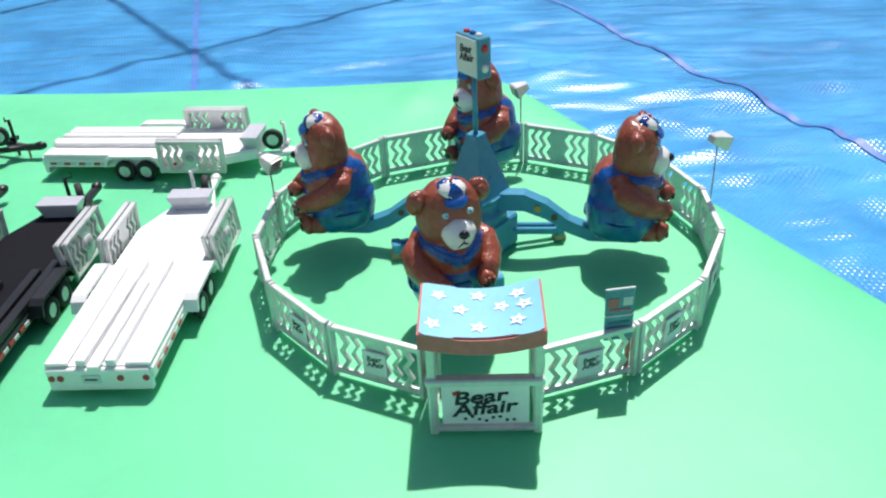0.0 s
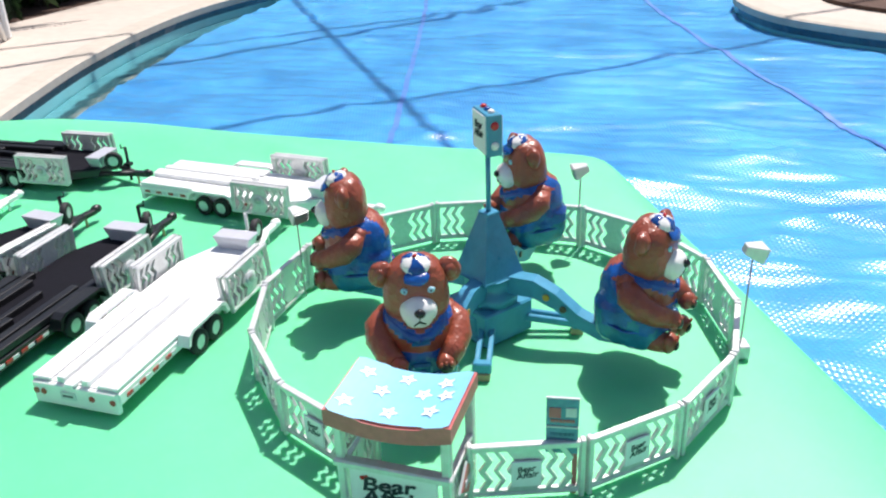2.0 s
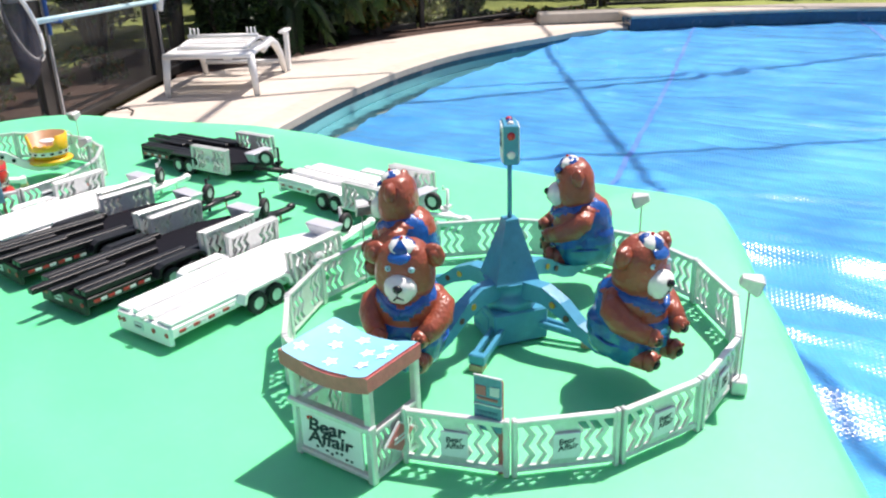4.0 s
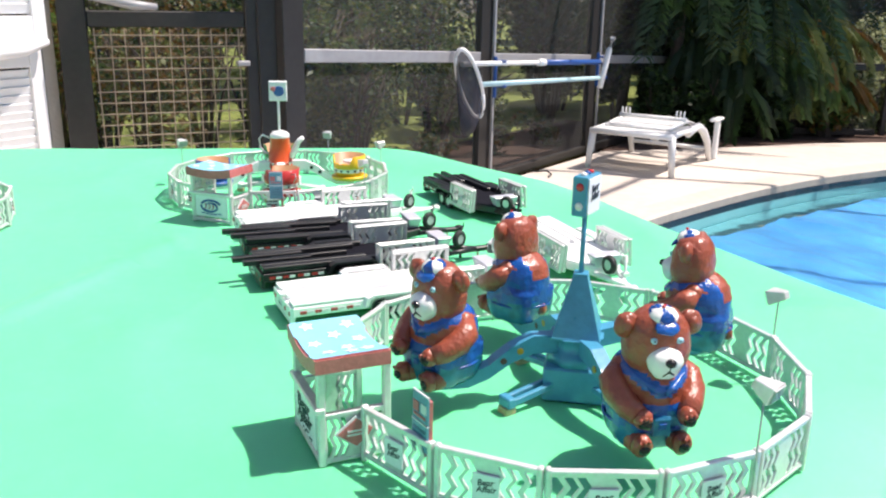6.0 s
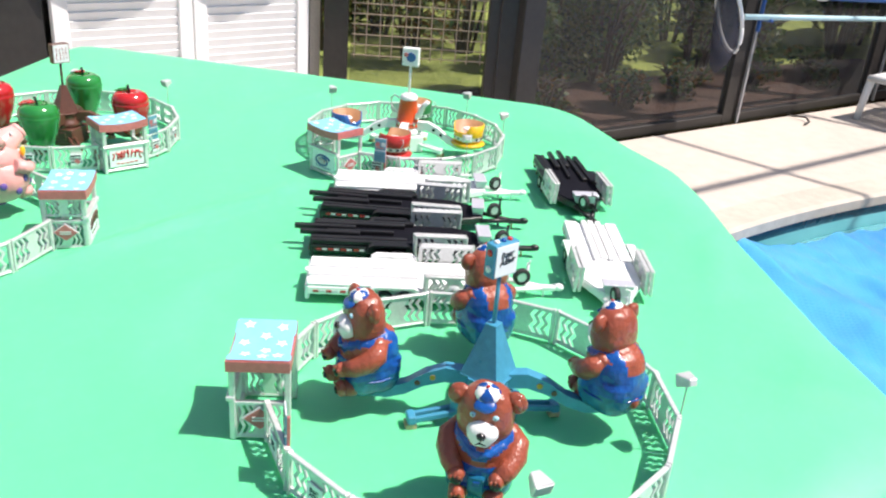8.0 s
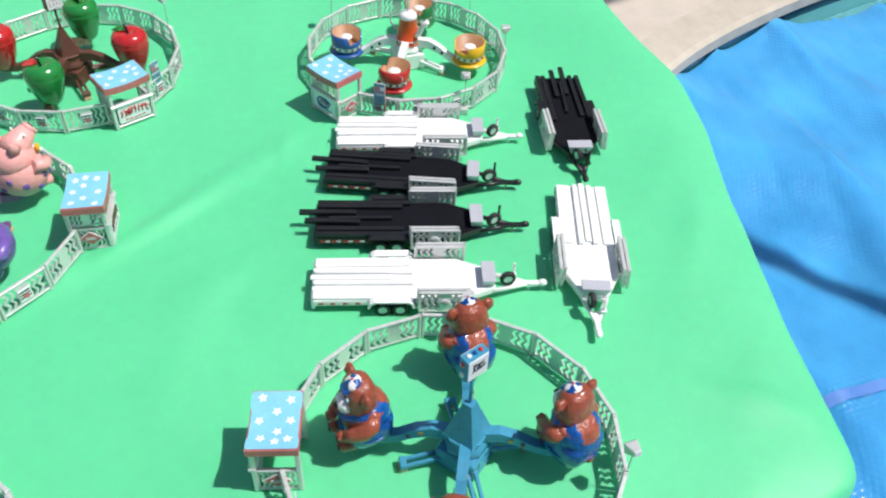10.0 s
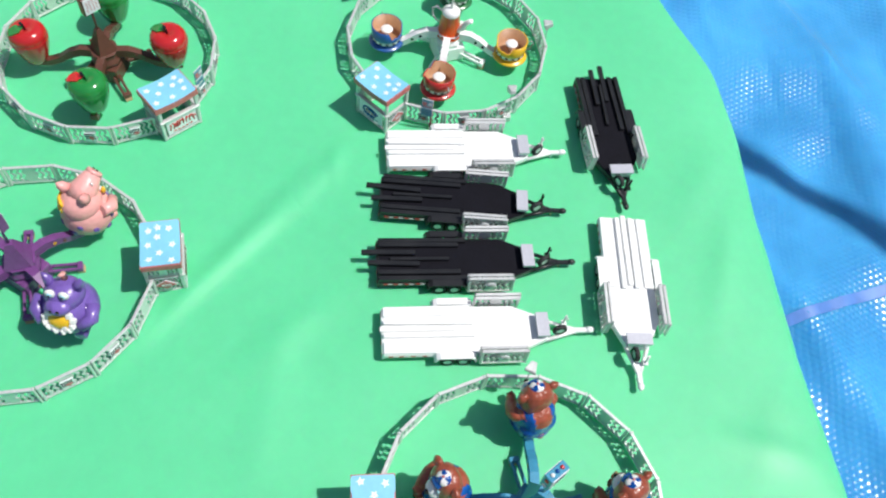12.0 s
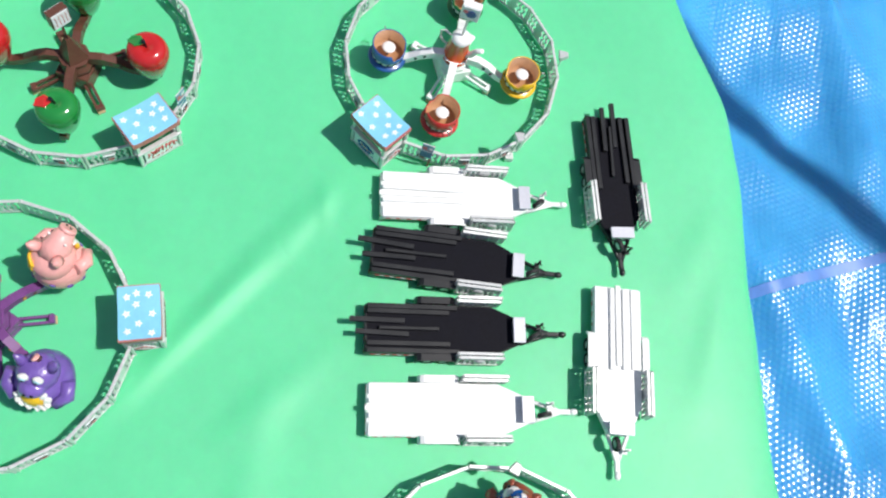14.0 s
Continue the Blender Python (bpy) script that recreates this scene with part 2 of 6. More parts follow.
def box(bm, sx, sy, sz, m=Matrix(), mi=0, bevel=0.0):
    """A box of that size, centred on m, with bevelled edges."""
    r = bmesh.ops.create_cube(bm, size=1, matrix=m @ Matrix.Diagonal((sx, sy, sz, 1)))
    vs = r["verts"]
    if bevel:
        es = list({e for v in vs for e in v.link_edges})
        r2 = bmesh.ops.bevel(bm, geom=es, offset=bevel, segments=1, affect="EDGES", profile=0.5)
        vs = list({v for f in r2["faces"] for v in f.verts} | {v for v in vs if v.is_valid})
    _mark(vs, mi)
    return vs


def cyl(bm, r1, r2, h, m=Matrix(), mi=0, seg=16):
    """A cone or cylinder standing on m, h high."""
    r = bmesh.ops.create_cone(bm, cap_ends=True, segments=seg, radius1=r1, radius2=r2, depth=h, matrix=m @ T(0, 0, h / 2))
    _mark(r["verts"], mi, seg > 8)
    for f in {f for v in r["verts"] for f in v.link_faces}:
        if len(f.verts) > 4:
            f.smooth = False
    return r["verts"]


def ball(bm, rx, ry, rz, m=Matrix(), mi=0, u=16, v=10):
    r = bmesh.ops.create_uvsphere(bm, u_segments=u, v_segments=v, radius=1, matrix=m @ Matrix.Diagonal((rx, ry, rz, 1)))
    _mark(r["verts"], mi, True)
    return r["verts"]


def tube(bm, pts, radius, seg=8, mi=0):
    """A round bar along a line of points; radius may be a list."""
    pts = [Vector(p) for p in pts]
    rad = radius if isinstance(radius, (list, tuple)) else [radius] * len(pts)
    rings = []
    for i, p in enumerate(pts):
        d = (pts[min(i + 1, len(pts) - 1)] - pts[max(i - 1, 0)]).normalized()
        a = d.orthogonal().normalized() if abs(d.z) > 0.95 else d.cross(Vector((0, 0, 1))).normalized()
        b = d.cross(a)
        rings.append([bm.verts.new(p + rad[i] * (math.cos(2 * math.pi * k / seg) * a + math.sin(2 * math.pi * k / seg) * b)) for k in range(seg)])
    for r0, r1 in zip(rings, rings[1:]):
        for k in range(seg):
            f = bm.faces.new((r0[k], r0[(k + 1) % seg], r1[(k + 1) % seg], r1[k]))
            f.material_index, f.smooth = mi, True
    for r, flip in ((rings[0], True), (rings[-1], False)):
        f = bm.faces.new(r[::-1] if flip else r)
        f.material_index = mi


def lathe(bm, profile, m=Matrix(), mi=0, seg=24, cap=True):
    """Turns (radius, height[, material]) round the z axis of m."""
    rings = []
    for p in profile:
        rings.append([bm.verts.new(m @ Vector((p[0] * math.cos(2 * math.pi * k / seg), p[0] * math.sin(2 * math.pi * k / seg), p[1]))) for k in range(seg)])
    for i, (r0, r1) in enumerate(zip(rings, rings[1:])):
        for k in range(seg):
            f = bm.faces.new((r0[k], r0[(k + 1) % seg], r1[(k + 1) % seg], r1[k]))
            f.material_index = profile[i + 1][2] if len(profile[i + 1]) > 2 else mi
            f.smooth = True
    if cap:
        f = bm.faces.new(rings[0][::-1])
        f.material_index = profile[0][2] if len(profile[0]) > 2 else mi
        f = bm.faces.new(rings[-1])
        f.material_index = profile[-1][2] if len(profile[-1]) > 2 else mi


def prism(bm, outline, z0, z1, m=Matrix(), mi=0):
    """An outline in the xy plane (counter-clockwise), raised from z0 to z1."""
    lo = [bm.verts.new(m @ Vector((x, y, z0))) for x, y in outline]
    hi = [bm.verts.new(m @ Vector((x, y, z1))) for x, y in outline]
    fs = [bm.faces.new(lo[::-1]), bm.faces.new(hi)]
    n = len(outline)
    for i in range(n):
        fs.append(bm.faces.new((lo[i], lo[(i + 1) % n], hi[(i + 1) % n], hi[i])))
    for f in fs:
        f.material_index = mi


def mesh_of(name, bm, mats):
    me = bpy.data.meshes.new(name)
    bm.to_mesh(me)
    bm.free()
    for mt in mats if isinstance(mats, (list, tuple)) else [mats]:
        me.materials.append(mt)
    return me


def part(name, bm, mats, parent, label="", m=None):
    me = bm if isinstance(bm, bpy.types.Mesh) else mesh_of(name, bm, mats)
    ob = new(name, me)
    ob.parent = parent
    if m is not None:
        ob.matrix_basis = m
    return tagged(ob, label)


def thing(name, label, category, m, group=""):
    ob = new(name)
    ob.empty_display_size = 0.02
    ob.matrix_basis = m
    return tagged(ob, label, category, group)


def solid(name, bm, mats, label, category, m=Matrix(), group="", kind=""):
    ob = new(name, mesh_of(name, bm, mats))
    ob.matrix_basis = m
    return tagged(ob, label, category, group, kind)


def zpose(x, y, z, deg=0):
    return pose(x, y, z, 0, 0, deg)


def smooth_loop(pts, per=6):
    """A closed line rounded through its points."""
    pts = [Vector((*p, 0)) for p in pts]
    out, n = [], len(pts)
    for i in range(n):
        p0, p1, p2, p3 = pts[i - 1], pts[i], pts[(i + 1) % n], pts[(i + 2) % n]
        for k in range(per):
            t = k / per
            q = 0.5 * (2 * p1 + (p2 - p0) * t + (2 * p0 - 5 * p1 + 4 * p2 - p3) * t * t + (3 * p1 - p0 - 3 * p2 + p3) * t**3)
            out.append((q.x, q.y))
    return out


def text_mesh(name, words, size, mat, parent, m, label=""):
    """Raised lettering, turned into a mesh."""
    cu = bpy.data.curves.new(name, "FONT")
    cu.body, cu.size, cu.align_x, cu.align_y = words, size, "CENTER", "CENTER"
    cu.extrude = 0.00012
    cu.space_line = 0.8
    cu.shear = 0.2
    cu.offset = size * 0.022
    tmp = bpy.data.objects.new(name, cu)
    me = bpy.data.meshes.new_from_object(tmp)
    bpy.data.objects.remove(tmp)
    me.materials.clear()
    me.materials.append(mat)
    return part(name, me, None, parent, label, m)


# ---- table and cloth ----
TABLE = [(0.078, 1.005), (-0.10, 0.995), (-0.32, 0.996), (-0.47, 1.006), (-0.58, 1.001), (-0.70, 0.960), (-0.875, 0.918), (-0.925, 0.88), (-1.205, -0.04), (-0.90, -0.08), (0.754, -0.29), (0.305, 0.57)]


def ray_to_outline(c, a, outline):
    d, best = Vector((math.cos(a), math.sin(a))), 9.0
    for p, q in zip(outline, outline[1:] + outline[:1]):
        e = Vector(q) - Vector(p)
        den = d.x * e.y - d.y * e.x
        if abs(den) > 1e-9:
            w = Vector(p) - c
            t, s = (w.x * e.y - w.y * e.x) / den, (w.x * d.y - w.y * d.x) / den
            if t > 0 and -1e-6 <= s <= 1 + 1e-6:
                best = min(best, t)
    return best


def wrinkle(x, y):
    """Soft folds that lie in the open stretches of the cloth."""
    h = 0.0
    for ax, ay, bx, by, amp, wid in ((-0.145, 0.226, -0.41, 0.456, 0.0062, 0.014), (-0.34, 0.974, -0.14, 0.905, 0.0028, 0.018), (-0.42, 0.97, -0.30, 0.90, 0.0018, 0.022), (-0.08, 0.97, 0.06, 0.90, 0.002, 0.02), (-0.365, 0.455, -0.43, 0.445, 0.002, 0.008), (-0.10, 0.33, -0.21, 0.46, 0.0025, 0.02), (0.02, 0.36, -0.2, 0.40, 0.002, 0.025),
                                     (-0.75, 0.36, -0.95, 0.50, 0.003, 0.025), (-0.80, 0.30, -1.05, 0.33, 0.003, 0.03), (0.20, 0.80, 0.08, 0.93, 0.003, 0.02), (-0.02, 0.87, 0.02, 0.99, 0.003, 0.016)):
        d = Vector((bx - ax, by - ay))
        t = max(0, min(1, ((x - ax) * d.x + (y - ay) * d.y) / d.length_squared))
        r = math.hypot(x - ax - t * d.x, y - ay - t * d.y)
        h += amp * math.exp(-(r / wid) ** 2) * math.sin(math.pi * min(1, max(0, 0.08 + 0.84 * t))) 
    return h


def tablecloth():
    c, n = Vector((-0.30, 0.42)), 320
    angles = [2 * math.pi * k / n for k in range(n)]
    reach = [ray_to_outline(c, a, TABLE) for a in angles]
    for _ in range(3):
        reach = [(reach[i - 1] + 2 * reach[i] + reach[(i + 1) % n]) / 4 for i in range(n)]
    bm = bmesh.new()
    rings, steps = [], 56
    for j in range(1, steps + 1):
        f = j / steps
        ring = []
        for a, r in zip(angles, reach):
            x, y = c.x + f * r * math.cos(a), c.y + f * r * math.sin(a)
            z = TOP + wrinkle(x, y) + 0.0005 * noise.noise((x * 9, y * 9, 0))
            e = (1 - f) * r
            if e < 0.06:
                z -= 0.007 * (1 - e / 0.06) ** 2
            ring.append(bm.verts.new((x, y, z)))
        rings.append(ring)
    for j, (out, down) in enumerate(((0.006, 0.003), (0.012, 0.010), (0.015, 0.022), (0.016, 0.05), (0.02, 0.12), (0.028, 0.22), (0.036, 0.34), (0.042, 0.48))):
        ring = []
        for k, (a, r) in enumerate(zip(angles, reach)):
            fold = noise.noise((math.cos(a) * 7, math.sin(a) * 7, 3)) * 0.10 * (down / 0.48) ** 0.8
            rr = r + out + max(-0.01, fold * 0.6)
            ring.append(bm.verts.new((c.x + rr * math.cos(a), c.y + rr * math.sin(a), TOP - 0.006 - down)))
        rings.append(ring)
    mid = bm.verts.new((c.x, c.y, TOP))
    for k in range(n):
        bm.faces.new((mid, rings[0][k], rings[0][(k + 1) % n]))
    for r0, r1 in zip(rings, rings[1:]):
        for k in range(n):
            bm.faces.new((r0[k], r1[k], r1[(k + 1) % n], r0[(k + 1) % n]))
    for f in bm.faces:
        f.smooth = True
    solid("tablecloth", bm, cloth_mat, "bright mint green plastic tablecloth draped over the display table", "tablecloth")
    t = thing("table", "plain folding table under the green cloth", "table", T(0, 0, 0))
    bm = bmesh.new()
    prism(bm, [(c.x + 0.985 * (x - c.x), c.y + 0.985 * (y - c.y)) for x, y in TABLE][::-1], TOP - 0.042, TOP - 0.012)
    bmesh.ops.recalc_face_normals(bm, faces=bm.faces)
    part("tabletop", bm, wood_block, t)
    leg = bmesh.new()
    cyl(leg, 0.014, 0.014, TOP - 0.034, seg=10)
    leg = mesh_of("leg", leg, wire_grey)
    for x, y in ((-1.1, 0.0), (-0.85, 0.85), (0.02, 0.92), (0.6, -0.2), (-0.3, 0.92), (-0.3, -0.1)):
        part("leg", leg, None, t, m=T(x, y, 0))


tablecloth()

# ---- pool, deck, ground ----
POOL = smooth_loop([(-1.2, 1.06), (-1.72, 1.41), (-2.05, 1.75), (-2.38, 2.24), (-2.67, 2.80), (-2.88, 3.35), (-3.08, 4.00), (-3.22, 4.75), (-3.24, 5.50), (-3.05, 6.40), (-2.78, 7.05),
                    (-1.55, 8.15), (0.2, 8.9), (1.6, 8.7), (2.0, 7.9), (1.3, 7.3), (0.5, 6.8), (0.26, 6.22), (0.47, 5.6), (0.93, 5.22), (1.6, 4.9), (2.3, 3.9), (2.6, 2.4), (2.2, 1.2), (1.0, 0.95), (0.0, 0.95)])
DECK = [(-2.98, -2.6), (3.6, -2.6), (3.6, 9.9), (0.3, 9.8), (-1.8, 8.7), (-2.65, 7.75), (-3.58, 7.05), (-3.82, 6.74), (-4.05, 6.2), (-4.20, 5.5), (-4.24, 4.9), (-4.30, 4.5), (-4.41, 3.74), (-3.67, 2.50), (-2.93, 1.25), (-2.98, 0.40)]


def inset(loop, d):
    """The loop moved d inwards (outwards: minus)."""
    out, n = [], len(loop)
    area = sum(loop[i][0] * loop[(i + 1) % n][1] - loop[(i + 1) % n][0] * loop[i][1] for i in range(n))
    s = 1 if area > 0 else -1
    for i in range(n):
        e = Vector(loop[(i + 1) % n]) - Vector(loop[i - 1])
        e.normalize()
        out.append((loop[i][0] - s * e.y * d, loop[i][1] + s * e.x * d))
    return out


def sheet_with_hole(outer, hole, z):
    bm = bmesh.new()
    edges = []
    for loop in (outer, hole):
        vs = [bm.verts.new((x, y, z)) for x, y in loop]
        edges += [bm.edges.new((vs[i], vs[(i + 1) % len(vs)])) for i in range(len(vs))]
    bmesh.ops.triangle_fill(bm, edges=edges, use_beauty=True)
    for f in bm.faces:
        if f.normal.z < 0:
            f.normal_flip()
    return bm


def band(bm, loop_a, za, loop_b, zb, mi=0):
    n = len(loop_a)
    a = [bm.verts.new((x, y, za)) for x, y in loop_a]
    b = [bm.verts.new((x, y, zb)) for x, y in loop_b]
    for i in range(n):
        f = bm.faces.new((a[i], a[(i + 1) % n], b[(i + 1) % n], b[i]))
        f.material_index = mi


bm = sheet_with_hole(DECK, inset(POOL, -0.16), 0.0)
band(bm, DECK, 0.0, DECK, -0.08)
solid("deck_floor", bm, concrete, "pale tan textured concrete pool deck", "deck", kind="structure")
bm = bmesh.new()
wide = inset(POOL, -0.158)
for (la, za), (lb, zb) in zip([(wide, -0.05), (wide, 0.003), (inset(POOL, -0.02), 0.003), (inset(POOL, 0.0), -0.006), (POOL, -0.045), (inset(POOL, -0.012), -0.05)],
                              [(wide, 0.003), (inset(POOL, -0.02), 0.003), (inset(POOL, 0.0), -0.006), (POOL, -0.045), (inset(POOL, -0.012), -0.05), (inset(POOL, -0.012), -0.06)]):
    band(bm, la, za, lb, zb)
bmesh.ops.recalc_face_normals(bm, faces=bm.faces)
solid("pool_coping", bm, coping, "rounded tan concrete coping round the pool", "coping", kind="structure")
bm = bmesh.new()
wall_loop = inset(POOL, -0.010)
band(bm, wall_loop, -0.04, wall_loop, -0.088, 1)
band(bm, wall_loop, -0.088, wall_loop, -1.3, 0)
f = bm.faces.new([bm.verts.new((x, y, -1.3)) for x, y in wall_loop])
bmesh.ops.recalc_face_normals(bm, faces=bm.faces)
for f in bm.faces:
    f.normal_flip()
solid("pool_basin", bm, [pool_plaster, edge_tile], "pale aqua pool basin with a dark teal waterline tile band", "pool", kind="structure")
bm = bmesh.new()
bm.faces.new([bm.verts.new((x, y, -0.140)) for x, y in inset(POOL, 0.0)])
bmesh.ops.triangulate(bm, faces=bm.faces)
solid("water", bm, water_mat, "clear aqua pool water at the pool's edge", "water", kind="structure")


def cover_height(x, y):
    """Low rumpled waves that run along the pool, with sharper creases."""
    u, v = x + 0.25 * y, y - 0.12 * x
    a = noise.noise((u * 0.7, v * 2.2, 1.0))
    c1 = 1 - abs(noise.noise((u * 0.9, v * 3.0, 5.0))) * 2.0
    c2 = 1 - abs(noise.noise((u * 1.7, v * 7.0, 9.0))) * 2.2
    patch = 0.5 + 0.5 * noise.noise((x * 0.6, y * 0.6, 12.0))
    c3 = 1 - abs(noise.noise((x * 1.9 - y * 1.4, y * 2.3 + x * 1.2, 21.0))) * 2.0
    near = 1 - min(1, max(0, (y - 1.9) / 1.5))
    big = noise.noise((x * 2.6 - y * 1.1, y * 2.9 + x * 0.8, 33.0)) + 0.5 * noise.noise((x * 5.2, y * 6.1, 37.0))
    calm = 1 - 0.62 * min(1, max(0, (y - 2.2) / 2.2))
    lift = min(1, max(0, (y - 5.8) / 1.5))
    return -0.118 + 0.078 * lift * lift * (3 - 2 * lift) + near * (0.018 + 0.034 * big) + 0.020 * max(0, 1 - abs(noise.noise((u * 0.55, v * 2.0, 44.0))) * 8) ** 2 * min(1, max(0, 4 * noise.noise((x * 0.8, y * 0.8, 51.0)) + 0.6)) + calm * (0.016 * a + 0.034 * max(0, c1) ** 2 * (0.25 + patch) + 0.015 * max(0, c2) ** 2 * (0.2 + patch) + 0.024 * max(0, c3) ** 2.2 * (0.25 + patch))


def pool_cover():
    """The floating bubble cover, short of the pool's edge on one side, with two welded seams."""
    cut = []
    for x, y in inset(POOL, -0.004):
        if x < -2.0 and 1.95 < y < 6.3:
            x += 0.26 * math.sin(math.pi * (y - 1.95) / 4.35) ** 0.8
        cut.append((x, y))
    cut = np.array(cut)
    nxt = np.roll(cut, -1, 0)
    xs, ys = np.arange(-3.4, 2.8, 0.034), np.arange(0.9, 9.1, 0.028)
    gx, gy = np.meshgrid(xs, ys, indexing="ij")
    odd = np.zeros(gx.shape, bool)
    for (x0, y0), (x1, y1) in zip(cut, nxt):
        if y0 != y1:
            odd ^= ((y0 > gy) != (y1 > gy)) & (gx < (x1 - x0) * (gy - y0) / (y1 - y0) + x0)
    inside, verts = {}, []
    for i, j in zip(*np.nonzero(odd)):
        inside[i, j] = len(verts)
        x, y = xs[i], ys[j]
        if not odd[i - 1 : i + 2, j - 1 : j + 2].all():
            e = nxt - cut
            k = np.clip(((x - cut[:, 0]) * e[:, 0] + (y - cut[:, 1]) * e[:, 1]) / (e**2).sum(1), 0, 1)
            near = cut + k[:, None] * e
            x, y = near[np.argmin(((near - (x, y)) ** 2).sum(1))]
        verts.append((x, y, cover_height(x, y)))
    faces = []
    for i, j in inside:
        q = [(i, j), (i + 1, j), (i + 1, j + 1), (i, j + 1)]
        if all(k in inside for k in q):
            faces.append([inside[k] for k in q])
    me = bpy.data.meshes.new("foil_sheet")
    me.from_pydata(verts, [], faces)
    me.materials.append(cover_mat)
    me.polygons.foreach_set("use_smooth", [True] * len(faces))
    t = thing("pool_cover", "blue bubble-foil solar cover floating on the pool", "pool cover", T(0, 0, 0))
    part("foil_sheet", me, None, t)
    for (ax, ay), (bx, by) in (((-0.49, 1.25), (-2.33, 7.85)), ((1.50, 1.85), (-1.07, 8.3))):
        bm = bmesh.new()
        d = Vector((bx - ax, by - ay)).normalized()
        n, last = 300, None
        for k in range(n + 1):
            x, y = ax + (bx - ax) * k / n, ay + (by - ay) * k / n
            wob = 0.012 * noise.noise((x * 3, y * 3, 2))
            row = [bm.verts.new((x - d.y * s + wob, y + d.x * s, cover_height(x - d.y * s + wob, y + d.x * s) + 0.0045)) for s in (-0.013, 0.013)]
            if last:
                bm.faces.new((last[0], row[0], row[1], last[1])).smooth = True
            last = row
        part("seam", bm, seam_mat, t, "purplish welded seam")


pool_cover()

# raised far wall of the pool with its dark tiles
far_wall = thing("raised_pool_wall", "raised wall of dark blue tiles with a concrete cap", "wall", T(0, 0, 0))
tagged(far_wall, kind="structure")
FAR = [(-2.74, 7.22), (-2.2, 7.72), (-1.55, 8.2), (-0.7, 8.6), (0.2, 8.9), (1.1, 8.85), (1.8, 8.5)]
bm, bc = bmesh.new(), bmesh.new()
for p, q in zip(FAR, FAR[1:]):
    d = Vector(q) - Vector(p)
    ang = math.degrees(math.atan2(d.y, d.x))
    mid = (Vector(p) + Vector(q)) / 2
    box(bm, d.length + 0.02, 0.22, 0.44, zpose(mid.x, mid.y, -0.15, ang) @ T(0, -0.03, 0))
    box(bc, d.length + 0.03, 0.34, 0.035, zpose(mid.x, mid.y, 0.087, ang) @ T(0, 0.01, 0), bevel=0.012)
box(bc, 0.95, 0.16, 0.10, zpose(-3.12, 7.30, 0.05, 38), bevel=0.012)
part("tile_face", bm, pool_tile, far_wall)
part("cap", bc, coping, far_wall)

outer = [(60 * math.cos(a), 60 * math.sin(a)) for a in [2 * math.pi * k / 48 for k in range(48)]]
bm = sheet_with_hole(outer, inset(DECK, 0.03), -0.05)
solid("ground", bm, lawn, "sunlit lawn round the pool enclosure", "lawn", kind="structure")

bm = bmesh.new()
edge = [(-4.43, 3.77), (-4.32, 4.5), (-4.26, 4.9), (-4.22, 5.5), (-4.07, 6.22), (-3.84, 6.76), (-3.59, 7.08), (-2.67, 7.78)]
back = [(-4.75, 4.0), (-5.1, 4.6), (-5.2, 5.0), (-4.9, 5.6), (-4.55, 6.45), (-4.35, 7.1), (-4.2, 7.6), (-3.0, 8.6)]
prism(bm, edge + back[::-1], -0.06, -0.012)
bmesh.ops.recalc_face_normals(bm, faces=bm.faces)
solid("mulch_strip", bm, mulch, "bed of dark brown mulch behind the deck", "planting bed", kind="structure")

bm = bmesh.new()
prism(bm, [(-3.02, 1.20), (-3.75, 2.47), (-4.48, 3.66), (-5.2, 4.88), (-6.0, 4.45), (-5.25, 3.15), (-4.6, 2.0), (-4.1, 1.0), (-3.8, 0.5), (-3.02, 0.45)][::-1], -0.06, -0.014)
bmesh.ops.recalc_face_normals(bm, faces=bm.faces)
solid("mulch_bed", bm, mulch, "shaded bed of mulch along the screen", "planting bed", kind="structure")

# planter on the peninsula
bm = bmesh.new()
bed = smooth_loop([(0.78, 6.15), (1.0, 5.75), (1.7, 5.4), (2.6, 5.1), (2.9, 6.8), (1.7, 6.9), (1.0, 6.6)], 5)
prism(bm, bed, 0.0, 0.025)
bmesh.ops.recalc_face_normals(bm, faces=bm.faces)
solid("planting_bed", bm, mulch, "bed of brown mulch and stones on the deck", "planting bed", kind="structure")


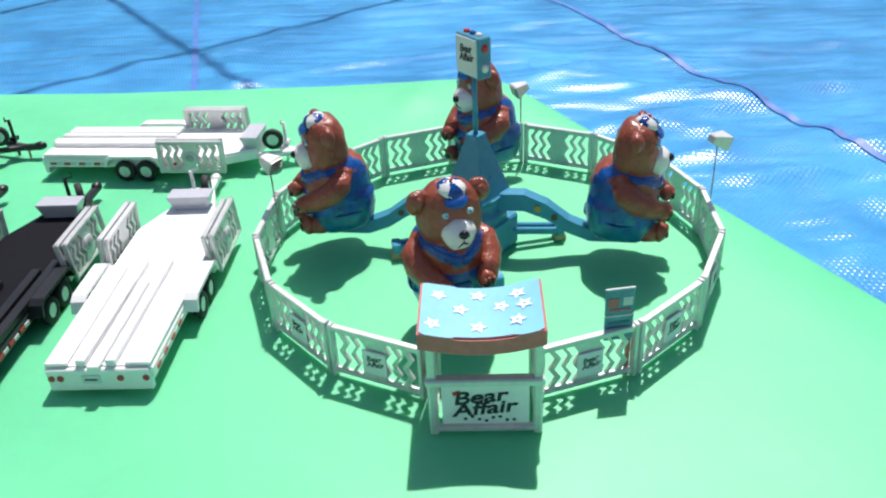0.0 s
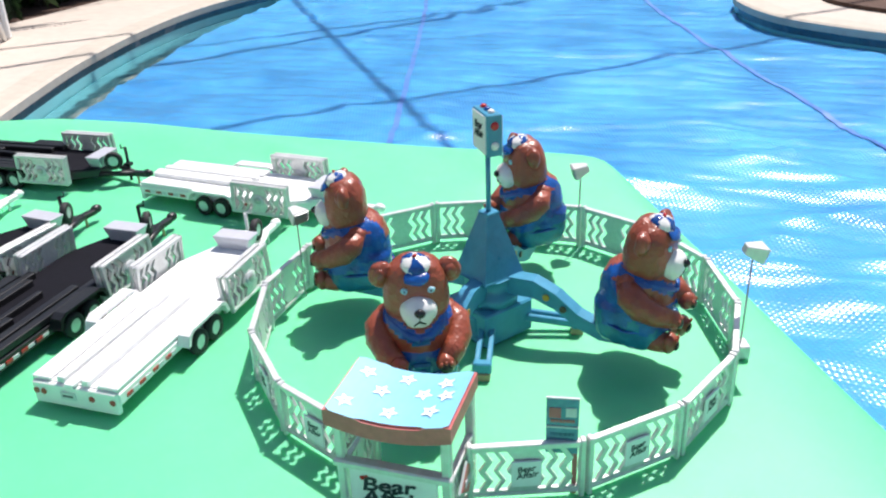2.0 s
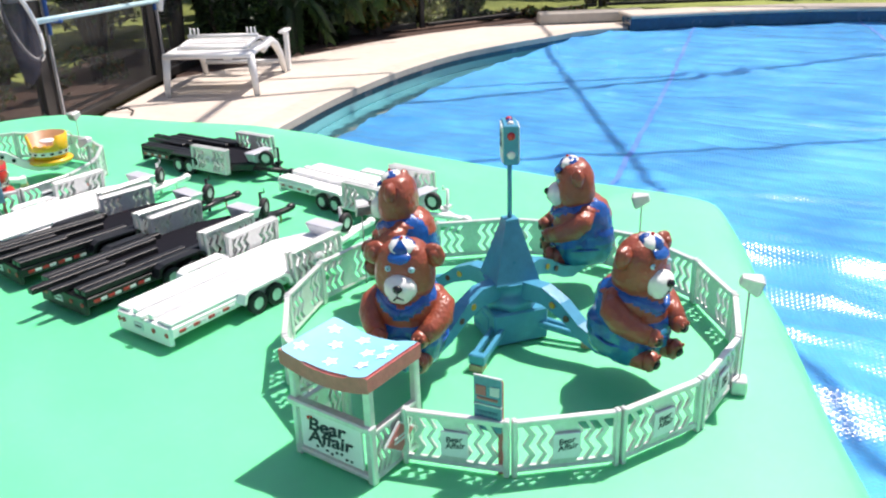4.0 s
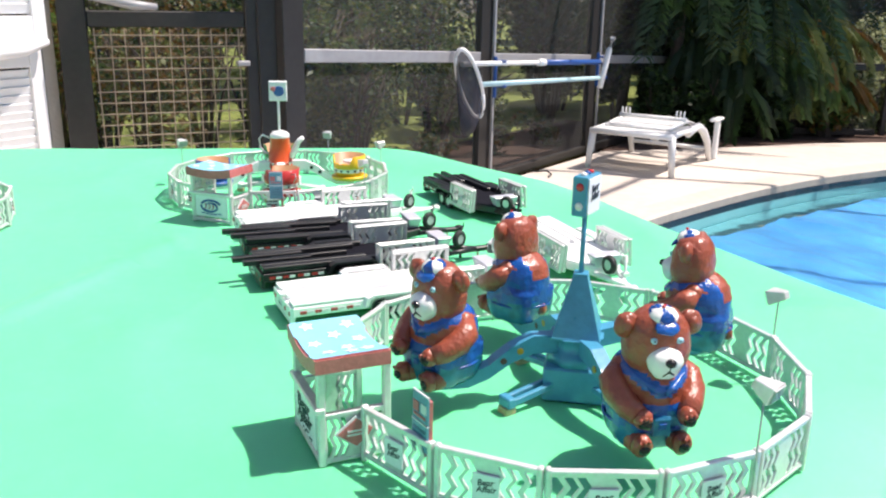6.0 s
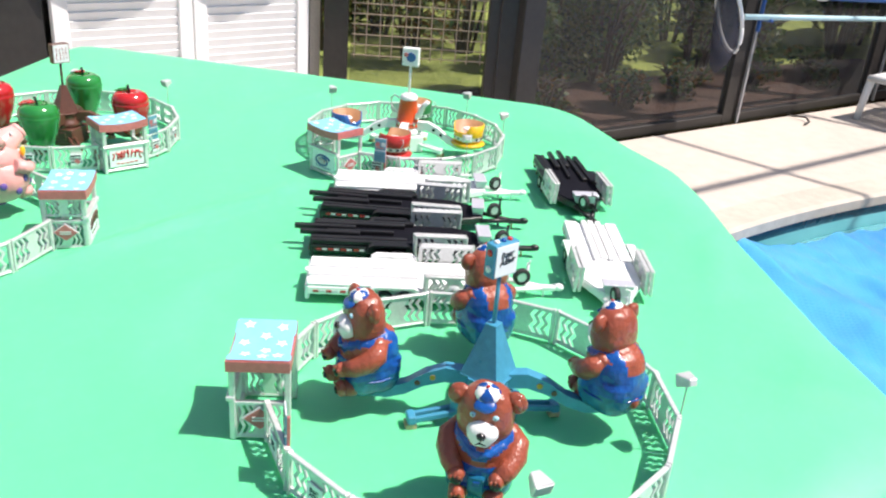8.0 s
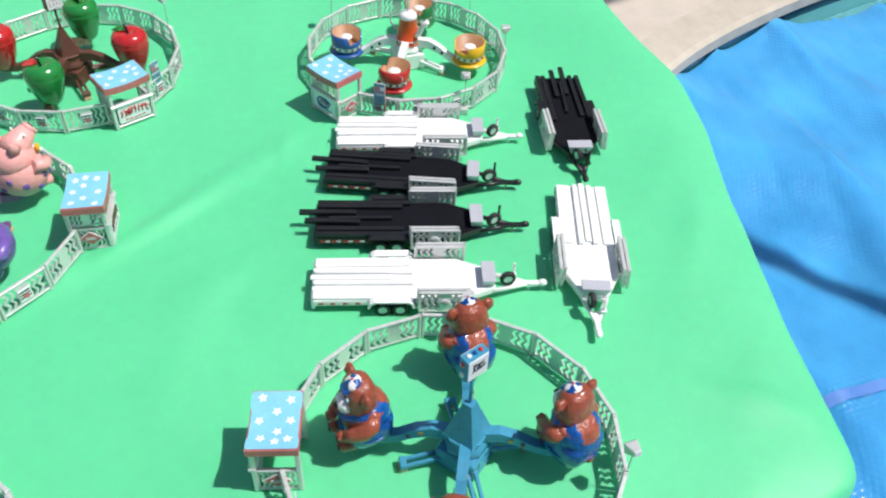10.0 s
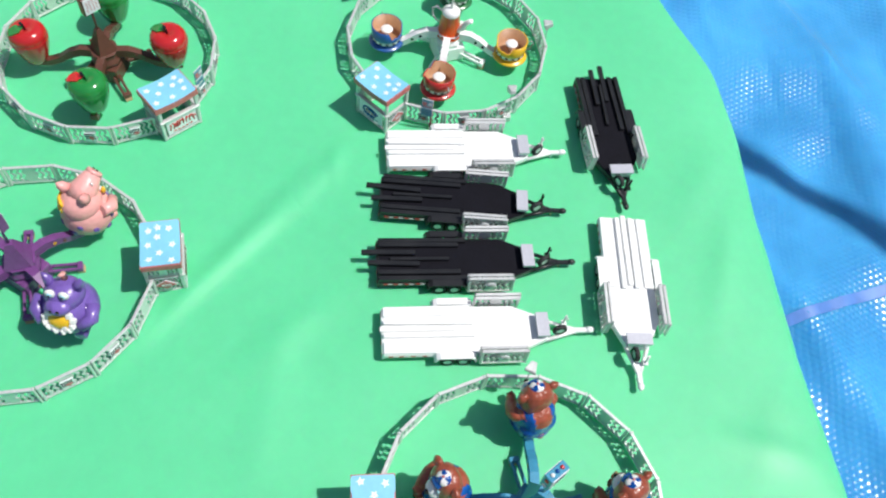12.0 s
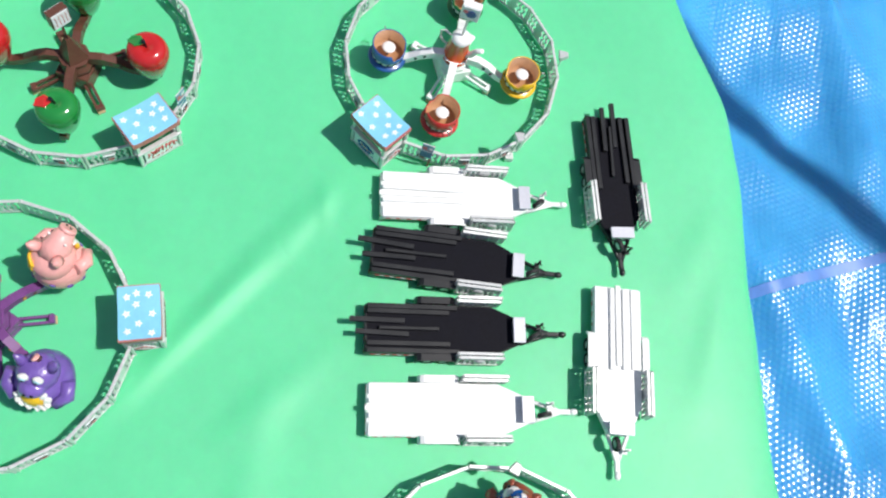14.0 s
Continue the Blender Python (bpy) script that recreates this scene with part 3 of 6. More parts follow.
# ---- screen enclosure ----
SCREEN = [(-2.96, 1.205), (-3.70, 2.445), (-4.43, 3.625), (-5.15, 4.87), (-4.33, 6.39), (-3.55, 8.40), (-2.12, 9.50), (-0.3, 10.1), (1.6, 10.3), (3.9, 10.2), (4.2, 8.0), (4.2, 4.0), (4.2, 0.0), (4.2, -2.7)]
cage = thing("screen_enclosure", "dark bronze aluminium pool enclosure with insect screens", "screen enclosure", T(0, 0, 0))
tagged(cage, kind="structure")
H_CAGE = 3.2
for i, (p, q) in enumerate(zip(SCREEN, SCREEN[1:])):
    d = Vector(q) - Vector(p)
    ang, mid = math.degrees(math.atan2(d.y, d.x)), (Vector(p) + Vector(q)) / 2
    bm = bmesh.new()
    box(bm, 0.115 if i < 4 else 0.042, 0.042, H_CAGE, T(0, 0, H_CAGE / 2), bevel=0.003)
    if 0 < i < 4:
        box(bm, 0.016, 0.012, 1.6, T(0.055, -0.034, 0.80), mi=1)
    part("post", bm, [bronze, rail_grey], cage, m=zpose(p[0], p[1], 0, ang))
    for z, w in ((0.025, 0.05), (0.735, 0.055), (H_CAGE, 0.08)):
        bm = bmesh.new()
        box(bm, d.length - 0.115, 0.045, w if i < 4 else 0.6 * w, bevel=0.003)
        dip = 2.6 if w == 0.055 and i < 3 else 0.2 if w == 0.055 and i == 3 else 0.0
        z = (0.735, 0.665, 0.60, 0.545)[i] if dip else 0.535 if w == 0.055 else z
        part("rail", bm, rail_grey if w == 0.055 and i < 3 else bronze, cage, m=zpose(mid.x, mid.y, z, ang) @ pose(0, 0, 0, 0, dip, 0))
    bm = bmesh.new()
    box(bm, d.length - 0.11, 0.002, H_CAGE - 0.09)
    part("screen_panel", bm, screen_mat, cage, m=zpose(mid.x, mid.y, H_CAGE / 2, ang))

# unseen roof beams, sized and placed by the shadow lines they cast
beam_mesh_a = bmesh.new()
box(beam_mesh_a, 9.0, 0.026, 0.03)
beam_mesh_a = mesh_of("shadow_beam", beam_mesh_a, bronze)
beam_mesh_b = bmesh.new()
box(beam_mesh_b, 5.2, 0.034, 0.04)
beam_mesh_b = mesh_of("shadow_beam", beam_mesh_b, bronze)
# short broad bar, added out of view to shade the near cover
beam_mesh_c = bmesh.new()
box(beam_mesh_c, 1.5, 0.080, 0.06)
beam_mesh_c = mesh_of("shadow_beam", beam_mesh_c, bronze)
H_ROOF = 3.22
for x, y, deg, mesh, z0 in ((-1.6, 4.4, 126, beam_mesh_a, -0.13), (-3.35, 3.2, 122, beam_mesh_b, 0.0), (-1.0, 6.45, 42, beam_mesh_a, -0.13), (-0.6, 4.4, 42, beam_mesh_a, -0.13), (-1.22, 1.40, 43, beam_mesh_c, -0.13), (-3.0, 4.15, 50, beam_mesh_b, 0.0)):
    k = (H_ROOF - z0) / SUN.z
    part("shadow_beam", mesh, None, cage, m=zpose(x + k * SUN.x, y + k * SUN.y, H_ROOF + (0.09 if deg > 100 else 0), deg))


# ---- fences, booths, lamps ----
PANEL_L, PANEL_H = 0.0560, 0.0330


def panel_mesh(plaque, mat, length=PANEL_L, height=PANEL_H, name="panel", foot=0.0032):
    """A thin sheet with zigzag slots between two rails; with a plaque the middle stays shut."""
    bm = bmesh.new()
    th, n = 0.0017, 5
    z0, z1 = foot + 0.09 * height, height - 0.10 * height
    w, amp = (0.076 if plaque else 0.070) * length, 0.033 * length
    slots = (-0.405, -0.275, -0.165, 0.165, 0.275, 0.405) if plaque else (-0.405, -0.285, -0.165, 0.165, 0.285, 0.405)
    zs = [foot] + [z0 + (z1 - z0) * k / (n - 1) for k in range(n)] + [height]
    cols = [[-length / 2] * (n + 2)]
    for i, s in enumerate(slots):
        for e in (-w / 2, w / 2):
            # the side of an outer slot towards the post runs straight
            bend = amp * (0.15 if (i == 0 and e < 0) or (i == 5 and e > 0) else 1)
            mid = [s * length + (bend if k % 2 else -bend) + e for k in range(n)]
            cols.append([mid[0], *mid, mid[-1]])
    cols.append([length / 2] * (n + 2))
    grid = [[bm.verts.new((x, -th / 2, z)) for x, z in zip(col, zs)] for col in cols]
    for c, (a, b) in enumerate(zip(grid, grid[1:])):
        for k in range(n + 1):
            if c % 2 == 0 or k in (0, n):
                bm.faces.new((a[k], b[k], b[k + 1], a[k + 1]))
    r = bmesh.ops.extrude_face_region(bm, geom=bm.faces[:])
    bmesh.ops.translate(bm, verts=[v for v in r["geom"] if isinstance(v, bmesh.types.BMVert)], vec=(0, th, 0))
    bmesh.ops.recalc_face_normals(bm, faces=bm.faces)
    box(bm, length, 0.0036, 0.0022, T(0, 0, height - 0.0006), 0, 0.0004)
    box(bm, length, 0.0028, 0.0018, T(0, 0, foot + 0.0006), 0, 0.0003)
    return mesh_of(name, bm, mat)


def post_mesh():
    bm = bmesh.new()
    box(bm, 0.0027, 0.0044, PANEL_H + 0.0014, T(0, 0, PANEL_H / 2 + 0.0007), bevel=0.0006)
    return mesh_of("post", bm, silver)


fence_post = post_mesh()
panel_plain = panel_mesh(False, silver)
panel_sign = panel_mesh(True, silver)


def bars(bm, w, h, rows, rng, mi=0, m=Matrix()):
    """Rows of short dark strokes for writing that cannot be read."""
    for r in range(rows):
        z = h * (0.5 - (r + 0.5) / rows)
        x = -w / 2
        while x < w / 2 - 0.08 * w:
            s = w * rng.uniform(0.08, 0.22)
            s = min(s, w / 2 - x)
            box(bm, s * 0.85, 0.0004, h / rows * 0.5, m @ T(x + s / 2, 0, z) @ pose(0, 0, 0, 0, rng.uniform(-12, 12), 0), mi)
            x += s


def plaque_mesh(seed, mats):
    rng = random.Random(seed)
    bm = bmesh.new()
    box(bm, 0.0142, 0.0012, 0.0150, bevel=0.0002)
    if len(mats) > 2:
        bars(bm, 0.013, 0.0115, 3, rng, 1, T(0, -0.0007, 0.001))
        box(bm, 0.006, 0.0004, 0.005, T(0.001, -0.0009, -0.002) @ pose(0, 0, 0, 0, 40, 0), 2)
    return mesh_of("plaque", bm, mats)


def make_name():
    ob = text_mesh("lettering", "Bear\nAffair", 0.0047, ink, None, pose(0, -0.0006, 0.0012, 90, -8, 0))
    me, m = ob.data, ob.matrix_basis.copy()
    bpy.data.objects.remove(ob)
    me.transform(m)
    return me


NAME_MESH = make_name()


def small_name(plaque):
    """The ride's name; it lies in the plaque's own mesh, so that the levels stay few."""
    if "lettered" in plaque.data.name:
        return
    bm = bmesh.new()
    bm.from_mesh(plaque.data)
    k = len(bm.faces)
    bm.from_mesh(NAME_MESH)
    bm.faces.ensure_lookup_table()
    for f in bm.faces[k:]:
        f.material_index = 1
    bm.to_mesh(plaque.data)
    bm.free()
    plaque.data.name = "lettered_plaque"


def fence_ring(name, label, cx, cy, R, first_deg, signed, gap=None, skip=()):
    """Sixteen panels on a circle; gap is the one the ticket booth takes."""
    f = thing(name, label, "fence", T(cx, cy, TOP), "ride fences")
    plq = plaque_mesh(name, [sign_white, ink] if "bear" in label else [sign_white, ink, board_pink])
    for k in range(16):
        if k == gap or k in skip:
            continue
        a0, a1 = radians(first_deg + 22.5 * k), radians(first_deg + 22.5 * (k + 1))
        p, q = Vector((math.cos(a0), math.sin(a0))) * R, Vector((math.cos(a1), math.sin(a1))) * R
        mid, ang = (p + q) / 2, math.degrees(math.atan2(q.y - p.y, q.x - p.x))
        rng = random.Random(k * 7 + 3)
        m = zpose(mid.x, mid.y, 0, ang + rng.uniform(-1.2, 1.2)) @ Matrix.Diagonal(((2 * R * math.sin(radians(11.25)) - 0.001) / PANEL_L, 1, 1, 1))
        has = k in signed
        pan = part("panel", panel_sign if has else panel_plain, None, f, m=m)
        for e in (-1, 1):
            part("post", fence_post, None, pan, m=T(e * (PANEL_L / 2 - 0.0014), 0, 0))
        if has:
            p = part("plaque", plq, None, pan, "small white plaque with dark lettering", T(0, -0.0020, 0.0168))
            if "bear" in label:
                small_name(p)
    return f


def star_mesh():
    """A white five-pointed star with an open heart."""
    bm = bmesh.new()
    o, i = [], []
    for k in range(10):
        r = 0.0046 if k % 2 == 0 else 0.0022
        a = math.pi / 2 + k * math.pi / 5
        o.append(bm.verts.new((r * math.cos(a), r * math.sin(a), 0)))
        i.append(bm.verts.new((0.25 * r * math.cos(a), 0.25 * r * math.sin(a), 0)))
    for k in range(10):
        bm.faces.new((o[k], o[(k + 1) % 10], i[(k + 1) % 10], i[k]))
    r = bmesh.ops.extrude_face_region(bm, geom=bm.faces[:])
    bmesh.ops.translate(bm, verts=[v for v in r["geom"] if isinstance(v, bmesh.types.BMVert)], vec=(0, 0, 0.00015))
    bmesh.ops.recalc_face_normals(bm, faces=bm.faces)
    return mesh_of("star", bm, star_white)


STAR = star_mesh()
BW, BD, RAIL, EAVE = 0.0555, 0.0420, 0.034, 0.0565


def sag(u, bend=0.65):
    """The height of the roof's surface, from -1 to 1 across it."""
    return 0.0070 + 0.0015 * bend - 0.0046 * bend * math.cos((u + 0.12) * 1.3) * (1 + 0.10 * u) + 0.0013 * bend * u * u


def half_panel(w, h, mat):
    return panel_mesh(False, mat, w, h, "side_panel", 0.0006)


side_low = half_panel(BD - 0.006, RAIL - 0.004, silver)
side_high = half_panel(BD - 0.006, EAVE - RAIL - 0.004, silver)


def booth(label, x, y, deg, logo, bend=0.6):
    """Ticket booth: front towards its own -y, sagging roof with stars."""
    b = thing("ticket_booth", label, "ticket booth", zpose(x, y, TOP, deg), "ticket booths")
    post = bmesh.new()
    box(post, 0.0045, 0.0045, EAVE, T(0, 0, EAVE / 2), bevel=0.0008)
    post = mesh_of("post", post, silver)
    for sx in (-1, 1):
        for sy in (-1, 1):
            part("post", post, None, b, m=T(sx * (BW / 2 - 0.0022), sy * (BD / 2 - 0.0022), 0))
    bm = bmesh.new()
    box(bm, BW + 0.002, 0.006, 0.004, bevel=0.0008)
    part("counter", bm, silver, b, m=T(0, -BD / 2 + 0.001, RAIL))
    bm = bmesh.new()
    box(bm, BW - 0.006, 0.004, 0.003, bevel=0.0006)
    part("bottom_rail", bm, silver, b, m=T(0, -BD / 2 + 0.002, 0.0035))
    bm = bmesh.new()
    box(bm, BW - 0.013, 0.0018, RAIL - 0.010, bevel=0.0003)
    sign = part("front_sign", bm, sign_white, b, "white front sign with the ride's lettering", T(0, -BD / 2 + 0.0005, 0.0198))
    logo(sign)
    for sx in (-1, 1):
        part("side_panel", side_low, None, b, m=zpose(sx * (BW / 2 - 0.0022), 0, 0.001, 90 * sx))
        part("side_panel", side_high, None, b, m=zpose(sx * (BW / 2 - 0.0022), 0, RAIL + 0.001, 90 * sx)) if sx < 0 else None
        bm = bmesh.new()
        box(bm, 0.0162, 0.0012, 0.0162, Matrix.Diagonal((1.1, 1, 0.85, 1)) @ pose(0, 0, 0, 0, 45, 0), 1, 0.0002)
        box(bm, 0.0142, 0.0012, 0.0142, T(0, -0.0004, 0) @ Matrix.Diagonal((1.1, 1, 0.85, 1)) @ pose(0, 0, 0, 0, 45, 0), 0, 0.0002)
        bars(bm, 0.011, 0.0045, 2, random.Random(5), 1, T(0, -0.0012, 0))
        part("diamond_sign", bm, [dull_red, board_pale], b, "dull red diamond sign with a pale border", zpose(sx * (BW / 2 + 0.0008), 0.0, 0.019, 90 * sx))
    bm = bmesh.new()
    n, w, d = 16, 0.0602, 0.0432
    top = []
    for k in range(n + 1):
        u = -1 + 2 * k / n
        zz = sag(u, bend)
        top.append((u * w / 2, zz))
    rows = []
    for sy in (-1, 1):
        rows.append(([bm.verts.new((px, sy * d / 2, pz - 0.0094)) for px, pz in top], [bm.verts.new((px, sy * d / 2, pz)) for px, pz in top]))
    (lf, hf), (lb, hb) = rows
    for k in range(n):
        bm.faces.new((hf[k], hf[k + 1], hb[k + 1], hb[k])).material_index = 1
        bm.faces.new((lf[k], lb[k], lb[k + 1], lf[k + 1]))
        bm.faces.new((lf[k], lf[k + 1], hf[k + 1], hf[k]))
        bm.faces.new((lb[k + 1], lb[k], hb[k], hb[k + 1]))
    bm.faces.new((lf[0], hf[0], hb[0], lb[0]))
    bm.faces.new((lf[n], lb[n], hb[n], hf[n]))
    es = [e for e in bm.edges if len({f.material_index for f in e.link_faces}) > 1]
    bmesh.ops.bevel(bm, geom=es, offset=0.0012, segments=2, affect="EDGES")
    roof = part("roof", bm, [dull_red, roof_blue], b, "sky blue sagging roof with white stars and a red edge", T(-0.0010, -0.001, EAVE + 0.0002))
    rng = random.Random(int(x * 1000))
    for sx, sy in ((-0.0205, 0.012), (-0.001, 0.013), (0.018, 0.012), (-0.011, 0.001), (0.009, 0.003), (-0.0225, -0.012), (-0.001, -0.013), (0.018, -0.010), (0.0215, 0.002)):
        u = sx / (w / 2)
        zz = sag(u, bend)
        slope = math.degrees(math.atan((sag(u + 0.01, bend) - sag(u - 0.01, bend)) / (0.02 * w / 2)))
        part("star", STAR, None, roof, m=pose(sx + rng.uniform(-0.001, 0.001), sy, zz + 0.0003, 0, -slope, 0) @ zpose(0, 0, 0, rng.uniform(0, 72)))
    return b


def bear_logo(sign):
    text_mesh("lettering", "Bear", 0.0108, ink, sign, pose(-0.003, -0.0012, 0.0050, 90, -6, 0) @ Matrix.Diagonal((1.3, 1, 1, 1)), "dark lettering")
    text_mesh("lettering", "Affair", 0.0108, ink, sign, pose(-0.001, -0.0012, -0.0022, 90, -6, 0) @ Matrix.Diagonal((1.3, 1, 1, 1)), "dark lettering")
    bm = bmesh.new()
    for k in range(8):
        ball(bm, 0.0011, 0.0004, 0.0009, T(-0.010 + 0.0034 * k, -0.0011, -0.0086 + 0.0014 * math.sin(k * 1.7)), 0, 6, 4)
    part("paw_print", bm, ink, sign, "row of dark paw prints")
    bm = bmesh.new()
    box(bm, 0.004, 0.0004, 0.002, T(-0.014, -0.0011, 0.0078) @ pose(0, 0, 0, 0, -20, 0))
    part("red_mark", bm, red_paint, sign)


def blob_logo(a, b2, swirl=False):
    """Strokes of coloured lettering that cannot be read, with a round picture or a swirl."""
    def draw(sign):
        bm = bmesh.new()
        rng = random.Random(9)
        if swirl:
            ring = [(0.0150 * math.cos(q) * f - 0.001, -0.0011, 0.0080 * math.sin(q) * f) for q, f in [(0.4 + 0.33 * k, 1.0 - 0.021 * k) for k in range(28)]]
            tube(bm, ring, [0.0013] * 20 + [0.0013 - 0.00014 * k for k in range(8)], 6)
        else:
            for k in range(8):
                u = -0.0165 + 0.0047 * k
                hh = 0.0082 + rng.uniform(0, 0.0022)
                dz = 0.0024 * math.cos(u * 90) + 0.0012
                pts = [(u + rng.uniform(-0.0014, 0.0014), -0.0011, dz + hh * (0.5 - j / 3) + rng.uniform(-0.0006, 0.0006)) for j in range(4)]
                tube(bm, pts, 0.00105, 5)
                if k % 2:
                    tube(bm, [pts[1], (u + 0.0024, -0.0011, pts[1][2] + 0.001), (u + 0.0040, -0.0011, pts[2][2])], 0.0008, 5)
        for k in range(5):
            box(bm, 0.0042, 0.0005, 0.0013, T(-0.0115 + 0.0057 * k, -0.0011, -0.0076 - 0.0010 * math.cos((k - 2) * 0.7)), 0)
        part("lettering", bm, a, sign, "broken strokes of coloured lettering")
        bm = bmesh.new()
        if swirl:
            for k in range(4):
                tube(bm, [(-0.0085 + 0.0050 * k, -0.0014, -0.0030), (-0.0062 + 0.0050 * k, -0.0014, 0.0), (-0.0078 + 0.0050 * k, -0.0014, 0.0030)], 0.0008, 5)
        else:
            ball(bm, 0.0050, 0.0004, 0.0048, T(-0.0075, -0.0009, 0.0012), 0, 14, 6)
            ball(bm, 0.0026, 0.0004, 0.0026, T(0.0125, -0.0010, 0.0045), 0, 10, 6)
        part("picture", bm, b2, sign, "small painted picture")
    return draw


def flood_lamp(x, y, deg, h, base=True):
    """A silver floodlight on a wire pole."""
    l = thing("flood_lamp", "small silver box floodlight on a thin wire pole", "lamp", zpose(x, y, TOP, deg), "flood lamps")
    bm = bmesh.new()
    tube(bm, [(0, 0, 0), (0, 0, h - 0.004)], 0.00055, 6)
    part("pole", bm, wire_grey, l)
    bm = bmesh.new()
    r = bmesh.ops.create_cube(bm, size=1)
    for v in r["verts"]:
        f = 1.0 if v.co.x > 0 else 0.50
        v.co = Vector((v.co.x * 0.0115, v.co.y * 0.0128 * f, v.co.z * 0.0102 * f))
    bmesh.ops.bevel(bm, geom=bm.edges[:], offset=0.0005, segments=1, affect="EDGES")
    head = part("lamp_head", bm, silver, l, "silver box lamp head", pose(0.0, 0, h, 0, 18, 0))
    bm = bmesh.new()
    edge = [(0.0054, -0.0044)]
    for k in range(10):
        edge += [(0.0060 + 0.0008 * (k % 2), -0.0044 + 0.00088 * (k + u)) for u in (0, 1)]
    prism(bm, edge + [(0.0054, 0.0044)], -0.0056, 0.0056, pose(0, 0, 0, 90, 0, 0))
    bmesh.ops.recalc_face_normals(bm, faces=bm.faces)
    part("grille", bm, wire_grey, head, "ribbed grey lamp front")
    if base:
        bm = bmesh.new()
        box(bm, 0.009, 0.011, 0.009, T(0, 0, 0.0045), bevel=0.0008)
        part("base_block", bm, silver, l)
    return l


def notice_board(x, y, deg):
    n = thing("notice_board", "small dusky blue ride notice board on a post", "notice board", zpose(x, y, TOP, deg), "notice boards")
    bm = bmesh.new()
    box(bm, 0.0024, 0.0024, 0.055, T(0.0064, 0.0016, 0.0275), bevel=0.0003)
    part("post", bm, dull_red, n)
    rng = random.Random(4)
    bm = bmesh.new()
    box(bm, 0.0150, 0.0014, 0.0150, T(0, 0, 0.0330), 0, 0.0002)
    box(bm, 0.0152, 0.0018, 0.0008, T(0, 0, 0.0408), 2)
    bars(bm, 0.0115, 0.009, 3, rng, 1, T(0, -0.0008, 0.0338))
    part("board", bm, [board_teal, board_dark, board_pale], n, "dusky blue lower board")
    bm = bmesh.new()
    box(bm, 0.0150, 0.0014, 0.0150, T(0, 0.0002, 0.0490), 0, 0.0002)
    box(bm, 0.0154, 0.0010, 0.0012, T(0, 0.0002, 0.0566), 3)
    box(bm, 0.0055, 0.0005, 0.0055, T(-0.0035, -0.0007, 0.0490), 1)
    box(bm, 0.0050, 0.0005, 0.0050, T(0.0040, -0.0007, 0.0495), 2)
    bars(bm, 0.0115, 0.003, 1, rng, 1, T(0, -0.0008, 0.0445))
    part("board", bm, [board_teal, board_pink, board_pale, board_pale], n, "blue upper board with a red picture")
    return n


# ---- rides ----
def ride_hub(ride, mat, leg_deg):
    """Base block, outrigger legs and turning hub."""
    bm = bmesh.new()
    box(bm, 0.039, 0.039, 0.023, T(0, 0, 0.0125), bevel=0.0012)
    box(bm, 0.034, 0.0402, 0.006, T(0, 0, 0.004), bevel=0.001)
    box(bm, 0.012, 0.0405, 0.010, T(0.004, 0, 0.014), bevel=0.0006)
    part("base", bm, mat, ride, m=zpose(0, 0, 0, leg_deg + 45))
    bm = bmesh.new()
    lathe(bm, [(0.0195, 0.024), (0.0195, 0.030), (0.0165, 0.032), (0.0165, 0.042), (0.0185, 0.0425)], seg=8)
    part("turntable", bm, mat, ride, m=zpose(0, 0, 0, leg_deg + 22))
    leg = bmesh.new()
    box(leg, 0.040, 0.0032, 0.0046, T(0.037, 0.0035, 0.010) @ pose(0, 0, 0, 0, 7, 0), bevel=0.0006)
    box(leg, 0.040, 0.0032, 0.0046, T(0.037, -0.0035, 0.010) @ pose(0, 0, 0, 0, 7, 0), bevel=0.0006)
    box(leg, 0.006, 0.011, 0.007, T(0.056, 0, 0.008), bevel=0.0008)
    box(leg, 0.003, 0.008, 0.012, T(0.0215, 0, 0.014), bevel=0.0005)
    leg = mesh_of("outrigger_leg", leg, mat)
    pad = bmesh.new()
    box(pad, 0.008, 0.009, 0.0045, T(0.056, 0, 0.00225), bevel=0.0004)
    pad = mesh_of("foot_pad", pad, wood_block)
    for k in range(4):
        l = part("outrigger_leg", leg, None, ride, m=zpose(0, 0, 0, leg_deg + 90 * k))
        part("foot_pad", pad, None, l, "pale wooden pad")


def arm_mesh(mat, r_end, z_end, dots):
    bm = bmesh.new()
    pts = [(0.014, 0.0375), (0.031, 0.038), (0.046, 0.032), (0.060, 0.022), (0.074, z_end), (r_end, z_end)]
    hh = [0.012, 0.012, 0.011, 0.0095, 0.009, 0.008]
    w = 0.0048
    rows = []
    for (x, z), h in zip(pts, hh):
        rows.append([bm.verts.new((x, sy * w, z + sz * h / 2)) for sy, sz in ((-1, -1), (1, -1), (1, 1), (-1, 1))])
    for r0, r1 in zip(rows, rows[1:]):
        for k in range(4):
            bm.faces.new((r0[k], r0[(k + 1) % 4], r1[(k + 1) % 4], r1[k]))
    bm.faces.new(rows[0])
    bm.faces.new(rows[-1][::-1])
    bmesh.ops.recalc_face_normals(bm, faces=bm.faces)
    for i, (x, z) in enumerate(((0.040, 0.0345), (0.051, 0.0285))):
        for s in (-1, 1):
            cyl(bm, 0.0022, 0.0022, 0.0008, pose(x, s * w - (0.0004 if s < 0 else 0.0004), z, 90, 0, 0) if s < 0 else pose(x, s * w + 0.0004, z, 90, 0, 0), 1 + i, 10)
    return mesh_of("arm", bm, [mat, *dots])


